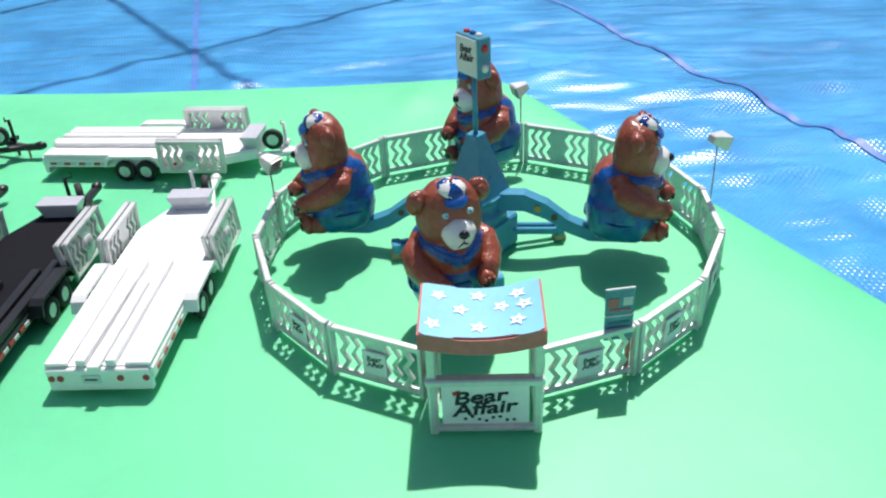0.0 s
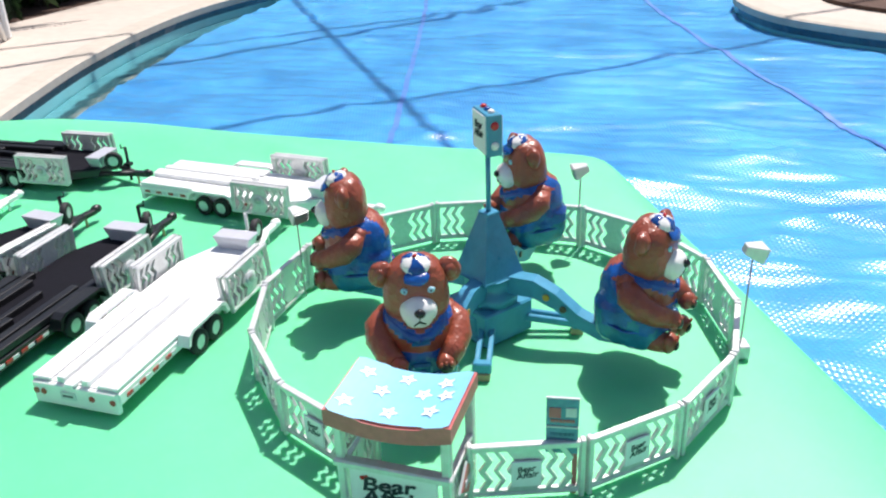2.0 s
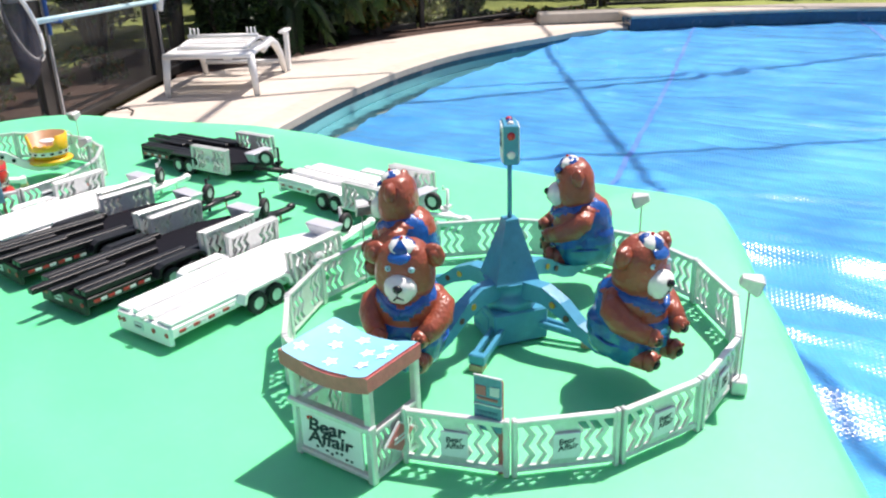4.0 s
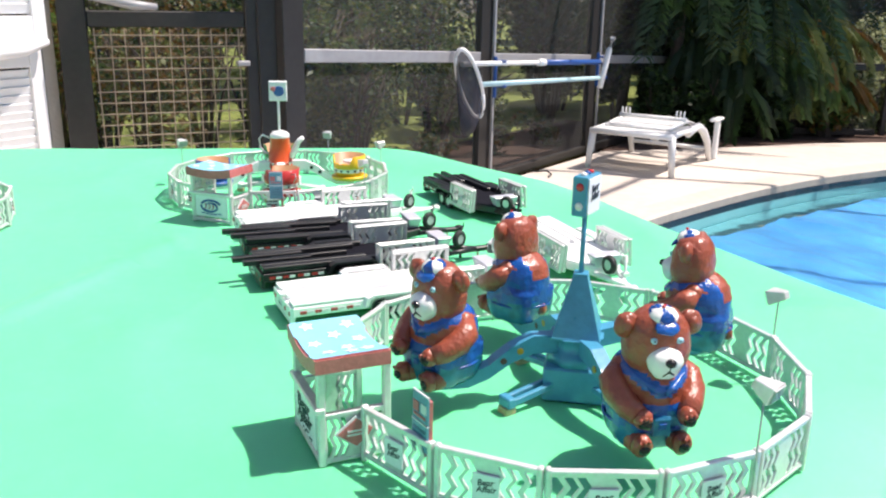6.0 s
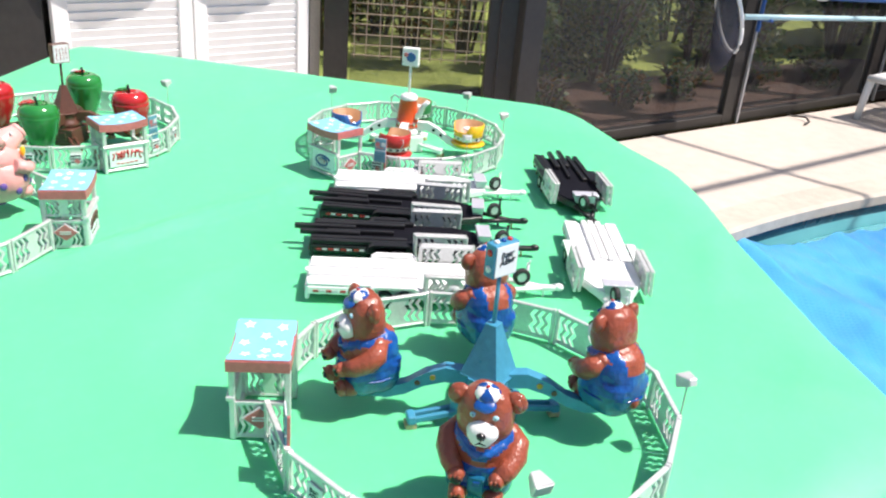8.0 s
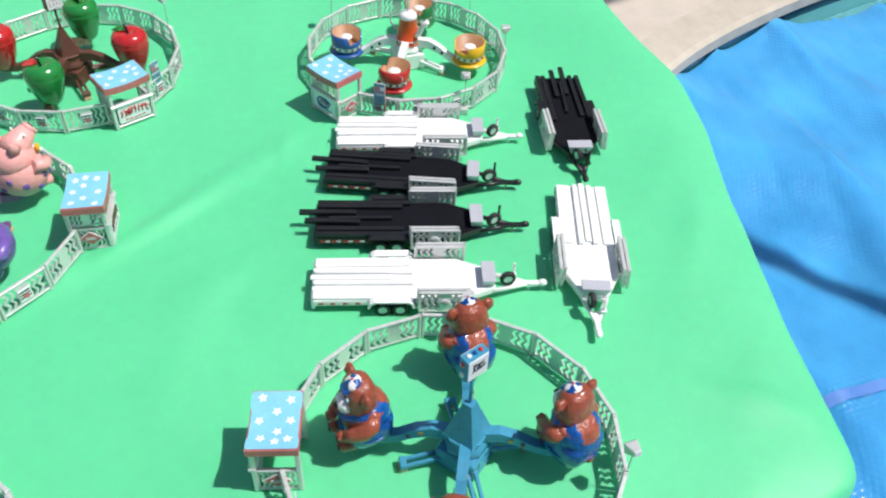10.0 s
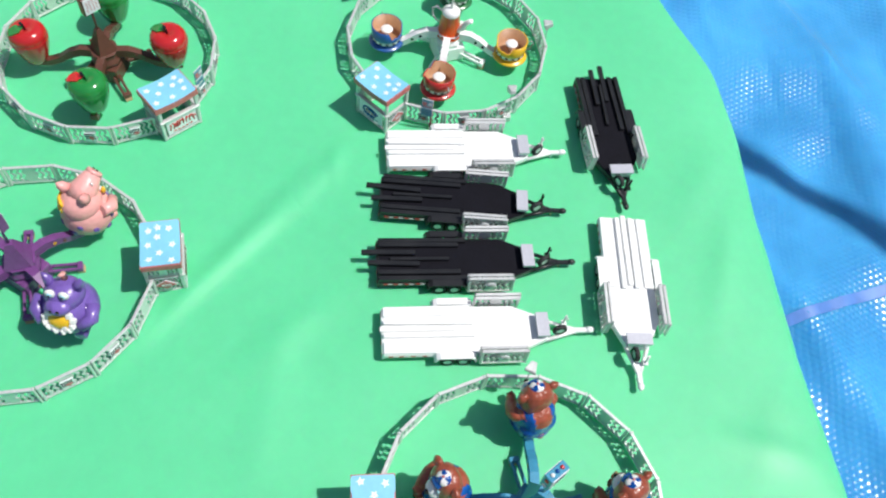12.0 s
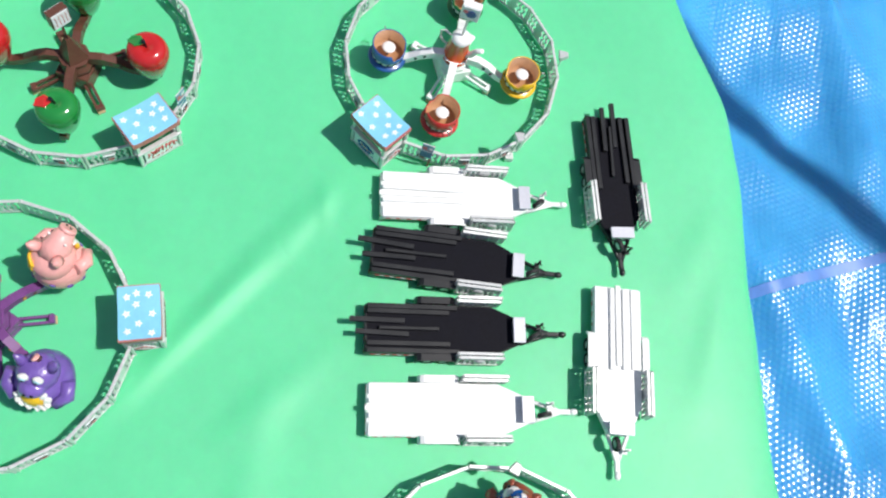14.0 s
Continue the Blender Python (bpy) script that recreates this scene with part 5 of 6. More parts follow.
def hippo_mesh():
    """A round purple hippo car with a wide open mouth and a white fringe."""
    bm = bmesh.new()
    PU, WH, YE, NO, PK, EY = range(6)
    ball(bm, 0.0270, 0.0268, 0.0270, T(0, 0, 0.028), PU, 28, 20)
    ball(bm, 0.0185, 0.0190, 0.0150, T(-0.001, 0, 0.0525), PU, 20, 14)
    ball(bm, 0.0100, 0.0125, 0.0080, T(0.0140, 0, 0.0540), PU, 16, 12)
    ball(bm, 0.0065, 0.0120, 0.0095, T(0.0205, 0, 0.0385) @ pose(0, 0, 0, 0, -35, 0), YE, 14, 10)
    for k in range(12):
        a = 2 * math.pi * (k + 0.5) / 12
        y, h = 0.0138 * math.cos(a), 0.0115 * math.sin(a)
        box(bm, 0.0046, 0.0062, 0.0060, pose(0.0225 - 0.45 * h, y, 0.0390 + 0.85 * h, 0, -30, math.degrees(a) * 0.2), WH, 0.0009)
    for s in (-1, 1):
        box(bm, 0.0050, 0.0064, 0.0090, pose(0.0258, s * 0.0044, 0.0330, 0, -20, 0), WH, 0.0008)
        ball(bm, 0.0034, 0.0052, 0.0054, T(0.0085, s * 0.0066, 0.0665), WH, 12, 8)
        ball(bm, 0.0018, 0.0032, 0.0034, T(0.0108, s * 0.0064, 0.0675), EY, 10, 8)
        ball(bm, 0.0010, 0.0016, 0.0017, T(0.0123, s * 0.0063, 0.0680), NO, 8, 6)
        tube(bm, [(-0.005, s * 0.0125, 0.061), (-0.007, s * 0.0155, 0.068), (-0.008, s * 0.0185, 0.0745)], [0.0056, 0.0044, 0.0010], 10, PU)
        tube(bm, [(0.0, s * 0.0245, 0.042), (0.013, s * 0.0270, 0.036), (0.0225, s * 0.0175, 0.033)], [0.0072, 0.0068, 0.0056], 10, PU)
        ball(bm, 0.0014, 0.0018, 0.0012, T(0.0225, s * 0.0036, 0.0580), NO, 6, 5)
        tube(bm, [(0.010, s * 0.011, 0.010), (0.022, s * 0.0125, 0.0085)], [0.0078, 0.0064], 10, PU)
    tube(bm, [(-0.010, 0, 0.066), (-0.011, 0, 0.073), (-0.006, 0, 0.0775)], [0.0034, 0.0030, 0.0014], 8, PK)
    lumpy(bm)
    return mesh_of("hippo_car", bm, [purple, white_gloss, yellow_paint, nose_black, pig_pink, eye_blue])


def animal_ride():
    X, Y = -0.232, 0.103
    r = thing("animal_ride", "model carnival ride with pink and purple animals on purple arms", "carnival ride", zpose(X, Y, TOP))
    ride_hub(r, ride_purple, 100)
    bm = bmesh.new()
    cyl(bm, 0.0215, 0.0055, 0.034, zpose(0, 0, 0.0420, 45), 0, 4)
    for f in bm.faces:
        f.smooth = False
    part("pyramid", bm, ride_purple, r, "purple pyramid tower", zpose(0, 0, 0, 10))
    arm = arm_mesh(ride_purple, 0.090, 0.0165, [amber, dark_dot])
    for a, mesh, face in ((135, pig_mesh(), 145), (47, hippo_mesh(), -12)):
        part("arm", arm, None, r, m=zpose(0, 0, 0, a))
        part(mesh.name, mesh, None, r, "lumpy pink pig car with purple spots" if "pig" in mesh.name else "purple hippo car with a white collar", zpose(0.090 * math.cos(radians(a)), 0.090 * math.sin(radians(a)), 0.0145, face) @ Matrix.Diagonal((1.1, 1.1, 1.08, 1)))
    for a in (-133, -45):
        part("arm", arm, None, r, m=zpose(0, 0, 0, a))

    def draw(pl):
        bm = bmesh.new()
        bars(bm, 0.015, 0.015, 3, random.Random(6), 0, T(0, -0.0006, 0))
        part("lettering", bm, ride_purple, pl, "purple bars of lettering")
    box_sign(r, 0.1085, 0.074, 60, ride_purple, ride_purple, draw, False)
    return r


fence_ring("ride_fence", "low silver zigzag fence round the animal ride", -0.222, 0.100, 0.147, 84.75, {13, 14, 1, 2}, gap=0)
animal_ride()
booth("silver ticket booth of the animal ride with a starry blue roof", -0.2385, 0.2560, 187, blob_logo(trunk_brown, dull_red))
flood_lamp(-0.37, 0.02, 0, 0.058, False)
fence_ring("ride_fence", "low silver zigzag fence of a further ride", 0.197, 0.162, 0.147, 84.75, {13}, gap=12)


# ---- trailers ----
def wheel_meshes():
    t = bmesh.new()
    lathe(t, [(0.0048, -0.0024), (0.0078, -0.0026), (0.0086, -0.0016), (0.0086, 0.0016), (0.0078, 0.0026), (0.0048, 0.0024)], seg=20, cap=False)
    r = bmesh.new()
    lathe(r, [(0.0049, -0.0020), (0.0040, -0.0010), (0.0022, -0.0014), (0.0012, -0.0022)], seg=16)
    lathe(r, [(0.0049, 0.0020), (0.0040, 0.0010), (0.0022, 0.0014), (0.0012, 0.0022)], seg=16)
    bmesh.ops.recalc_face_normals(r, faces=r.faces)
    return mesh_of("tyre", t, rubber), mesh_of("rim", r, rim_silver)


TYRE, RIM = wheel_meshes()


def wheel(parent, name, m):
    w = new(name, None)
    w.parent = parent
    w.matrix_basis = m
    part("tyre", TYRE, None, w)
    part("rim", RIM, None, w, "silver rim")
    return w


carried_panel = panel_mesh(False, silver, 0.0540, 0.0265, "carried_panel", 0.0006)
carried_sign = panel_mesh(True, silver, 0.0540, 0.0265, "carried_panel", 0.0006)

carried_plaque = bmesh.new()
ball(carried_plaque, 0.0062, 0.0010, 0.0050, Matrix(), 0, 14, 8)
ball(carried_plaque, 0.0040, 0.0012, 0.0030, T(0, -0.0004, 0), 1, 12, 8)
carried_plaque = mesh_of("plaque", carried_plaque, [board_pale, wire_grey])
stiffener = bmesh.new()
box(stiffener, 0.0022, 0.0030, 0.0270, T(0, 0, 0.0135), bevel=0.0004)
stiffener = mesh_of("stiffener", stiffener, silver)


def trailer(x, y, deg, dark, seed, reach, lean=(4, 4)):
    """A flatbed trailer, its tongue towards +y, its tail on the origin; reach is its length."""
    ratio = (reach - 0.100) / 0.141

    def far(v):
        return 0.100 + (v - 0.100) * ratio

    rng = random.Random(seed)
    paint, deckm = (black_paint, deck_black) if dark else (white_paint, white_paint)
    t = thing("trailer", ("black" if dark else "white") + " model flatbed trailer loaded with beams and silver fence panels", "trailer", zpose(x, y, TOP, deg), "trailers")
    hw, z = 0.0300, 0.0180
    bm = bmesh.new()
    prism(bm, [(-hw, 0), (hw, 0), (hw, far(0.148)), (0.013, far(0.186)), (-0.013, far(0.186)), (-hw, far(0.148))], z - 0.0085, z - 0.001)
    bmesh.ops.bevel(bm, geom=bm.edges[:], offset=0.0006, segments=1, affect="EDGES")
    prism(bm, [(-hw + 0.001, 0.001), (hw - 0.001, 0.001), (hw - 0.001, far(0.1475)), (0.0125, far(0.185)), (-0.0125, far(0.185)), (-hw + 0.001, far(0.1475))], z - 0.0012, z + 0.0002, mi=1)
    part("deck", bm, [paint, deckm], t)
    bm = bmesh.new()
    box(bm, 2 * hw - 0.003, 0.004, 0.014, T(0, 0.000, z - 0.0075), bevel=0.0006)
    tail = part("tail_bumper", bm, paint, t)
    light = bmesh.new()
    cyl(light, 0.0019, 0.0019, 0.001, pose(0, 0, 0, 90), 0, 10)
    light = mesh_of("tail_light", light, reflector_red)
    for px in (-0.026, -0.021, 0.012, 0.026):
        part("tail_light", light, None, tail, "round red tail light", T(px, -0.0016, z - 0.006))
    bm = bmesh.new()
    box(bm, 0.010, 0.0008, 0.005)
    bars(bm, 0.007, 0.002, 1, rng, 1, T(0, -0.0005, 0))
    part("number_plate", bm, [board_pale, ink], tail, "small plate with dark bars", T(-0.004, -0.0023, z - 0.0065))
    refl = bmesh.new()
    box(refl, 0.0007, 0.0052, 0.0022)
    box(refl, 0.0006, 0.0050, 0.0022, T(0, 0.0056, 0), 1)
    refl = mesh_of("reflector", refl, [reflector_red, board_pale])
    for s in (-1, 1):
        for k, py in enumerate((0.008, 0.020, 0.033, 0.046, 0.112, 0.126)):
            part("reflector", refl, None, t, "red and white side reflector tape", T(s * (hw + 0.0002), py, z - 0.0052))
        bm = bmesh.new()
        out = [(0.056, 0.004), (0.0585, 0.011), (0.063, 0.0135), (0.098, 0.0135), (0.1025, 0.011), (0.105, 0.004)]
        inn = [(0.0585, 0.004), (0.0605, 0.0095), (0.064, 0.0115), (0.097, 0.0115), (0.1005, 0.0095), (0.1025, 0.004)]
        prof = out + inn[::-1]
        a = [bm.verts.new((s * hw, py, pz + 0.0095)) for py, pz in prof]
        b = [bm.verts.new((s * (hw + 0.0085), py, pz + 0.0095)) for py, pz in prof]
        n = len(prof)
        for k in range(n):
            bm.faces.new((a[k], a[(k + 1) % n], b[(k + 1) % n], b[k]))
        for k in range(5):
            for vs in (a, b):
                bm.faces.new((vs[k], vs[k + 1], vs[n - 2 - k], vs[n - 1 - k]))
        bmesh.ops.recalc_face_normals(bm, faces=bm.faces)
        part("fender", bm, paint, t)
        for py in (0.0715, 0.0895):
            wheel(t, "wheel", pose(s * (hw + 0.0042), py, 0.0086, 0, 90, 0))
    for s in (-1, 1):
        slip = rng.uniform(-0.003, 0.003)
        for row, mesh in enumerate((carried_panel, carried_sign)):
            at = zpose(s * (hw + 0.0030 + 0.0048 * row), far(0.131) + slip + 0.0012 * row, z - 0.0095, 90 * s) @ pose(0, 0, 0, -lean[0 if s < 0 else 1], 0, 0)
            pan = part("carried_panel", mesh, None, t, "silver zigzag fence panel standing against the deck edge", at)
            for e in (-1, 1):
                part("stiffener", stiffener, None, pan, m=T(e * 0.0262, 0, 0))
            if row and s > 0:
                part("plaque", carried_plaque, None, pan, "small oval badge", zpose(0, -0.0014, 0.0132))
    bm = bmesh.new()
    tube(bm, [(-0.013, far(0.183), z - 0.006), (0, far(0.222), z - 0.008)], 0.0026, 6)
    tube(bm, [(0.013, far(0.183), z - 0.006), (0, far(0.222), z - 0.008)], 0.0026, 6)
    box(bm, 0.006, 0.030, 0.005, T(0, far(0.219), z - 0.008), bevel=0.001)
    part("drawbar", bm, paint, t)
    bm = bmesh.new()
    ball(bm, 0.0040, 0.0055, 0.0038, T(0, far(0.236), z - 0.007), 0, 10, 8)
    part("coupler", bm, paint, t)
    bm = bmesh.new()
    for v in box(bm, 0.030, 0.014, 0.010, Matrix(), 0, 0.0006):
        if v.co.z < 0:
            v.co.x *= 0.78
            v.co.y *= 0.8
    box(bm, 0.0305, 0.0145, 0.0016, T(0, 0, 0.0054), bevel=0.0004)
    part("toolbox", bm, toolbox_grey, t, "silver grey toolbox", T(0, far(0.179), z + 0.0046))
    wheel(t, "spare_wheel", pose(0.0055, far(0.1985), z + 0.0055, 0, 90, 20 + rng.uniform(-20, 20)))
    bm = bmesh.new()
    tube(bm, [(0, 0, 0), (0, 0, 0.033)], 0.0014, 8)
    tube(bm, [(0, 0, 0.033), (0.006, 0, 0.034), (0.006, 0, 0.038)], 0.0007, 6)
    box(bm, 0.006, 0.006, 0.003, T(0, 0, 0.016))
    part("jack", bm, paint, t, m=T(-0.007, far(0.206), 0.0))
    bm = bmesh.new()
    cyl(bm, 0.0011, 0.0011, z - 0.008, T(0, far(0.222), 0), 0, 8)
    part("prop_stand", bm, wood_block if dark else paint, t)
    if dark:
        for k, (px, y0, ln, w, lift) in enumerate(((-0.0265, 0.0, 0.102, 0.0060, 0), (-0.0190, 0.0, 0.098, 0.0058, 0), (-0.0085, -0.020, 0.068, 0.0062, 0.0010), (-0.0005, 0.014, 0.072, 0.0040, 0),
                                                   (0.0070, -0.013, 0.062, 0.0060, 0.0010), (0.0190, 0.0, 0.100, 0.0058, 0), (0.0265, 0.0, 0.104, 0.0060, 0))):
            bm = bmesh.new()
            ln *= rng.uniform(0.94, 1.04)
            box(bm, w, ln, 0.0048, bevel=0.0005)
            part("beam", bm, black_paint, t, "long black beam", zpose(px + rng.uniform(-0.001, 0.001), y0 + ln / 2, z + 0.0026 + lift, rng.uniform(-1.2, 1.2) * (2 if 1 < k < 5 else 0.3)))
    else:
        for k, (px, w, hgt) in enumerate(((-0.0235, 0.0125, 0.0022), (-0.0085, 0.0055, 0.0040), (-0.001, 0.0065, 0.0028), (0.0075, 0.0055, 0.0040), (0.0225, 0.0140, 0.0022))):
            ln = 0.100 if k in (0, 4) else rng.uniform(0.085, 0.105)
            bm = bmesh.new()
            box(bm, w, ln, hgt, bevel=0.0006)
            part("beam", bm, white_paint, t, "long white beam", zpose(px, ln / 2 - (0.004 if k == 2 else 0.0), z + hgt / 2 + 0.0003, rng.uniform(-0.8, 0.8)))
    return t


trailer(-0.1470, 0.5030, 0.0, False, 1, 0.247)
trailer(-0.2400, 0.500, -0.1, True, 2, 0.2415)
trailer(-0.3360, 0.507, -5.2, True, 3, 0.235)
trailer(-0.4080, 0.517, 0.4, False, 4, 0.237)
trailer(-0.5350, 0.8140, -88.0, True, 5, 0.217)
trailer(-0.2975, 0.8088, -94.1, False, 6, 0.228)


# ---- things on the deck ----
def lounger():
    """White resin sun lounger with arched side rails, its back folded flat on the seat."""
    ex = Vector((0.84, 0.54, 0))
    l = thing("sun_lounger", "white resin sun lounger with folded back on the pool deck", "sun lounger", zpose(-3.71, 3.47, 0, math.degrees(math.atan2(ex.y, ex.x))))
    W, z = 0.50, 0.240
    bm = bmesh.new()
    for s in (-1, 1):
        tube(bm, [(s * W / 2, -0.02, z), (s * W / 2, 0.2, z + 0.006), (s * W / 2, 0.44, z - 0.005)], 0.017, 8)
    tube(bm, [(-W / 2 - 0.01, -0.02, z), (W / 2 + 0.01, -0.02, z)], 0.018, 8)
    tube(bm, [(-W / 2, 0.44, z - 0.005), (W / 2, 0.44, z - 0.005)], 0.015, 8)
    part("seat_frame", bm, plastic_white, l)
    slat = bmesh.new()
    box(slat, W, 0.040, 0.010, bevel=0.003)
    slat = mesh_of("slat", slat, plastic_white)
    for k in range(9):
        part("slat", slat, None, l, m=T(0, 0.02 + k * 0.047, z + 0.014))
    for s in (-1, 1):
        bm = bmesh.new()
        tube(bm, [(s * W / 2, 0.0, z), (s * (W / 2 + 0.012), -0.005, z * 0.5), (s * (W / 2 + 0.02), -0.01, 0)], [0.026, 0.022, 0.018], 8)
        part("leg", bm, plastic_white, l)
        bm = bmesh.new()
        tube(bm, [(s * W / 2, 0.30, z - 0.02), (s * W / 2, 0.40, z + 0.006), (s * W / 2, 0.50, z + 0.010), (s * (W / 2 + 0.005), 0.60, z - 0.03), (s * (W / 2 + 0.015), 0.68, z - 0.11), (s * (W / 2 + 0.02), 0.74, 0)], [0.020, 0.024, 0.026, 0.026, 0.023, 0.018], 8)
        part("leg", bm, plastic_white, l, "arched rear leg")
    bm = bmesh.new()
    tube(bm, [(-W / 2, 0.70, 0.085), (W / 2, 0.70, 0.085)], 0.013, 8)
    box(bm, 0.06, 0.012, 0.06, T(-0.10, 0.70, 0.125), bevel=0.004)
    part("stretcher", bm, plastic_white, l)
    bm = bmesh.new()
    box(bm, 0.030, 0.055, z + 0.02, pose(W / 2 + 0.03, 0.82, (z + 0.02) / 2, -3, 0, 0), bevel=0.006)
    box(bm, 0.055, 0.17, 0.020, T(W / 2 + 0.03, 0.80, z + 0.028), bevel=0.008)
    part("arm_rest", bm, plastic_white, l)
    bm = bmesh.new()
    for s in (-1, 1):
        tube(bm, [(s * 0.20, 0.08, z + 0.024), (s * 0.20, 0.24, z + 0.042), (s * 0.20, 0.42, z + 0.044), (s * 0.21, 0.58, z + 0.006)], 0.013, 8)
    tube(bm, [(-0.22, 0.34, z + 0.066), (0.22, 0.34, z + 0.066)], 0.012, 8)
    tube(bm, [(-0.20, 0.10, z + 0.028), (0.20, 0.10, z + 0.028)], 0.013, 8)
    back = part("backrest", bm, plastic_white, l)
    bslat = bmesh.new()
    box(bslat, 0.36, 0.036, 0.010, bevel=0.003)
    bslat = mesh_of("slat", bslat, plastic_white)
    for k in range(6):
        part("slat", bslat, None, back, m=T(0, 0.16 + 0.055 * k, z + 0.036 + 0.009 * math.sin(k * 0.62)))
    peg = bmesh.new()
    tube(peg, [(0, 0, 0), (0, 0, 0.045)], [0.008, 0.005], 6)
    peg = mesh_of("peg", peg, plastic_white)
    for s in (-1, 1):
        for k in range(3):
            part("peg", peg, None, back, m=T(s * (0.155 + 0.024 * k), 0.34, z + 0.070))


lounger()


def net_and_poles():
    """Two telescopic poles on hooks along the screen, one with a leaf net."""
    d = Vector((SCREEN[2][0] - SCREEN[1][0], SCREEN[2][1] - SCREEN[1][1]))
    ang = math.degrees(math.atan2(d.y, d.x))
    base = zpose(SCREEN[1][0] + 0.055, SCREEN[1][1] + 0.035, 0, ang)
    at = base @ T(-0.19, 0, 0)
    p = thing("leaf_net_pole", "white and blue pool pole with a hooped leaf net", "pool net", at)
    bm = bmesh.new()
    tube(bm, [(-0.20, -0.05, 0.690), (0.75, -0.05, 0.655)], 0.013, 8, 0)
    tube(bm, [(0.65, -0.05, 0.659), (1.45, -0.05, 0.625)], 0.016, 8, 1)
    tube(bm, [(0.60, -0.05, 0.661), (0.68, -0.05, 0.658)], 0.021, 8, 0)
    part("pole", bm, [plastic_white, pole_blue], p)
    bm = bmesh.new()
    hoop = [(-0.150 + 0.045 * math.cos(a) - 0.050 * math.sin(a), -0.07 - 0.050 * math.cos(a), 0.590 + 0.165 * math.sin(a) - 0.05 * math.cos(a)) for a in [2 * math.pi * k / 24 for k in range(25)]]
    tube(bm, hoop, 0.011, 8)
    part("hoop", bm, plastic_white, p)
    bm = bmesh.new()
    rings = []
    for f, dz in ((1, 0), (0.9, -0.06), (0.66, -0.15), (0.3, -0.215)):
        rings.append([bm.verts.new((-0.17 + (hx + 0.17) * f - 0.10 * (1 - f), -0.06 + (hy + 0.06) * f - 0.05 * (1 - f), 0.58 + (hz - 0.58) * f * (1 if f > 0.95 else 0.75) + dz)) for hx, hy, hz in hoop[:-1]])
    for r0, r1 in zip(rings, rings[1:]):
        for k in range(24):
            bm.faces.new((r0[k], r0[(k + 1) % 24], r1[(k + 1) % 24], r1[k])).smooth = True
    bm.faces.new(rings[-1])
    part("net_bag", bm, net_mat, p, "sagging grey mesh bag")
    q = thing("pool_brush_pole", "pale blue pool pole with a white brush", "pool pole", at)
    bm = bmesh.new()
    tube(bm, [(-0.02, -0.06, 0.578), (1.50, -0.06, 0.52)], 0.014, 8)
    part("pole", bm, pole_pale, q)
    bm = bmesh.new()
    tube(bm, [(1.44, -0.07, 0.46), (1.47, -0.08, 0.58), (1.50, -0.09, 0.70), (1.53, -0.10, 0.78)], 0.02, 8)
    part("brush", bm, plastic_white, q)
    for k, x in enumerate((0.0, 1.32)):
        h = thing("pole_hook", "blue plastic pole hook on the enclosure post", "hook", base @ T(x, 0, 0), "pole hooks")
        bm = bmesh.new()
        box(bm, 0.016, 0.02, 0.22, T(0, -0.012, 0.60 - 0.03 * k), bevel=0.004)
        box(bm, 0.018, 0.07, 0.014, T(0, -0.05, 0.555 - 0.03 * k), bevel=0.004)
        box(bm, 0.018, 0.07, 0.014, T(0, -0.045, 0.685 - 0.03 * k), bevel=0.004)
        part("bracket", bm, pole_blue, h)


net_and_poles()


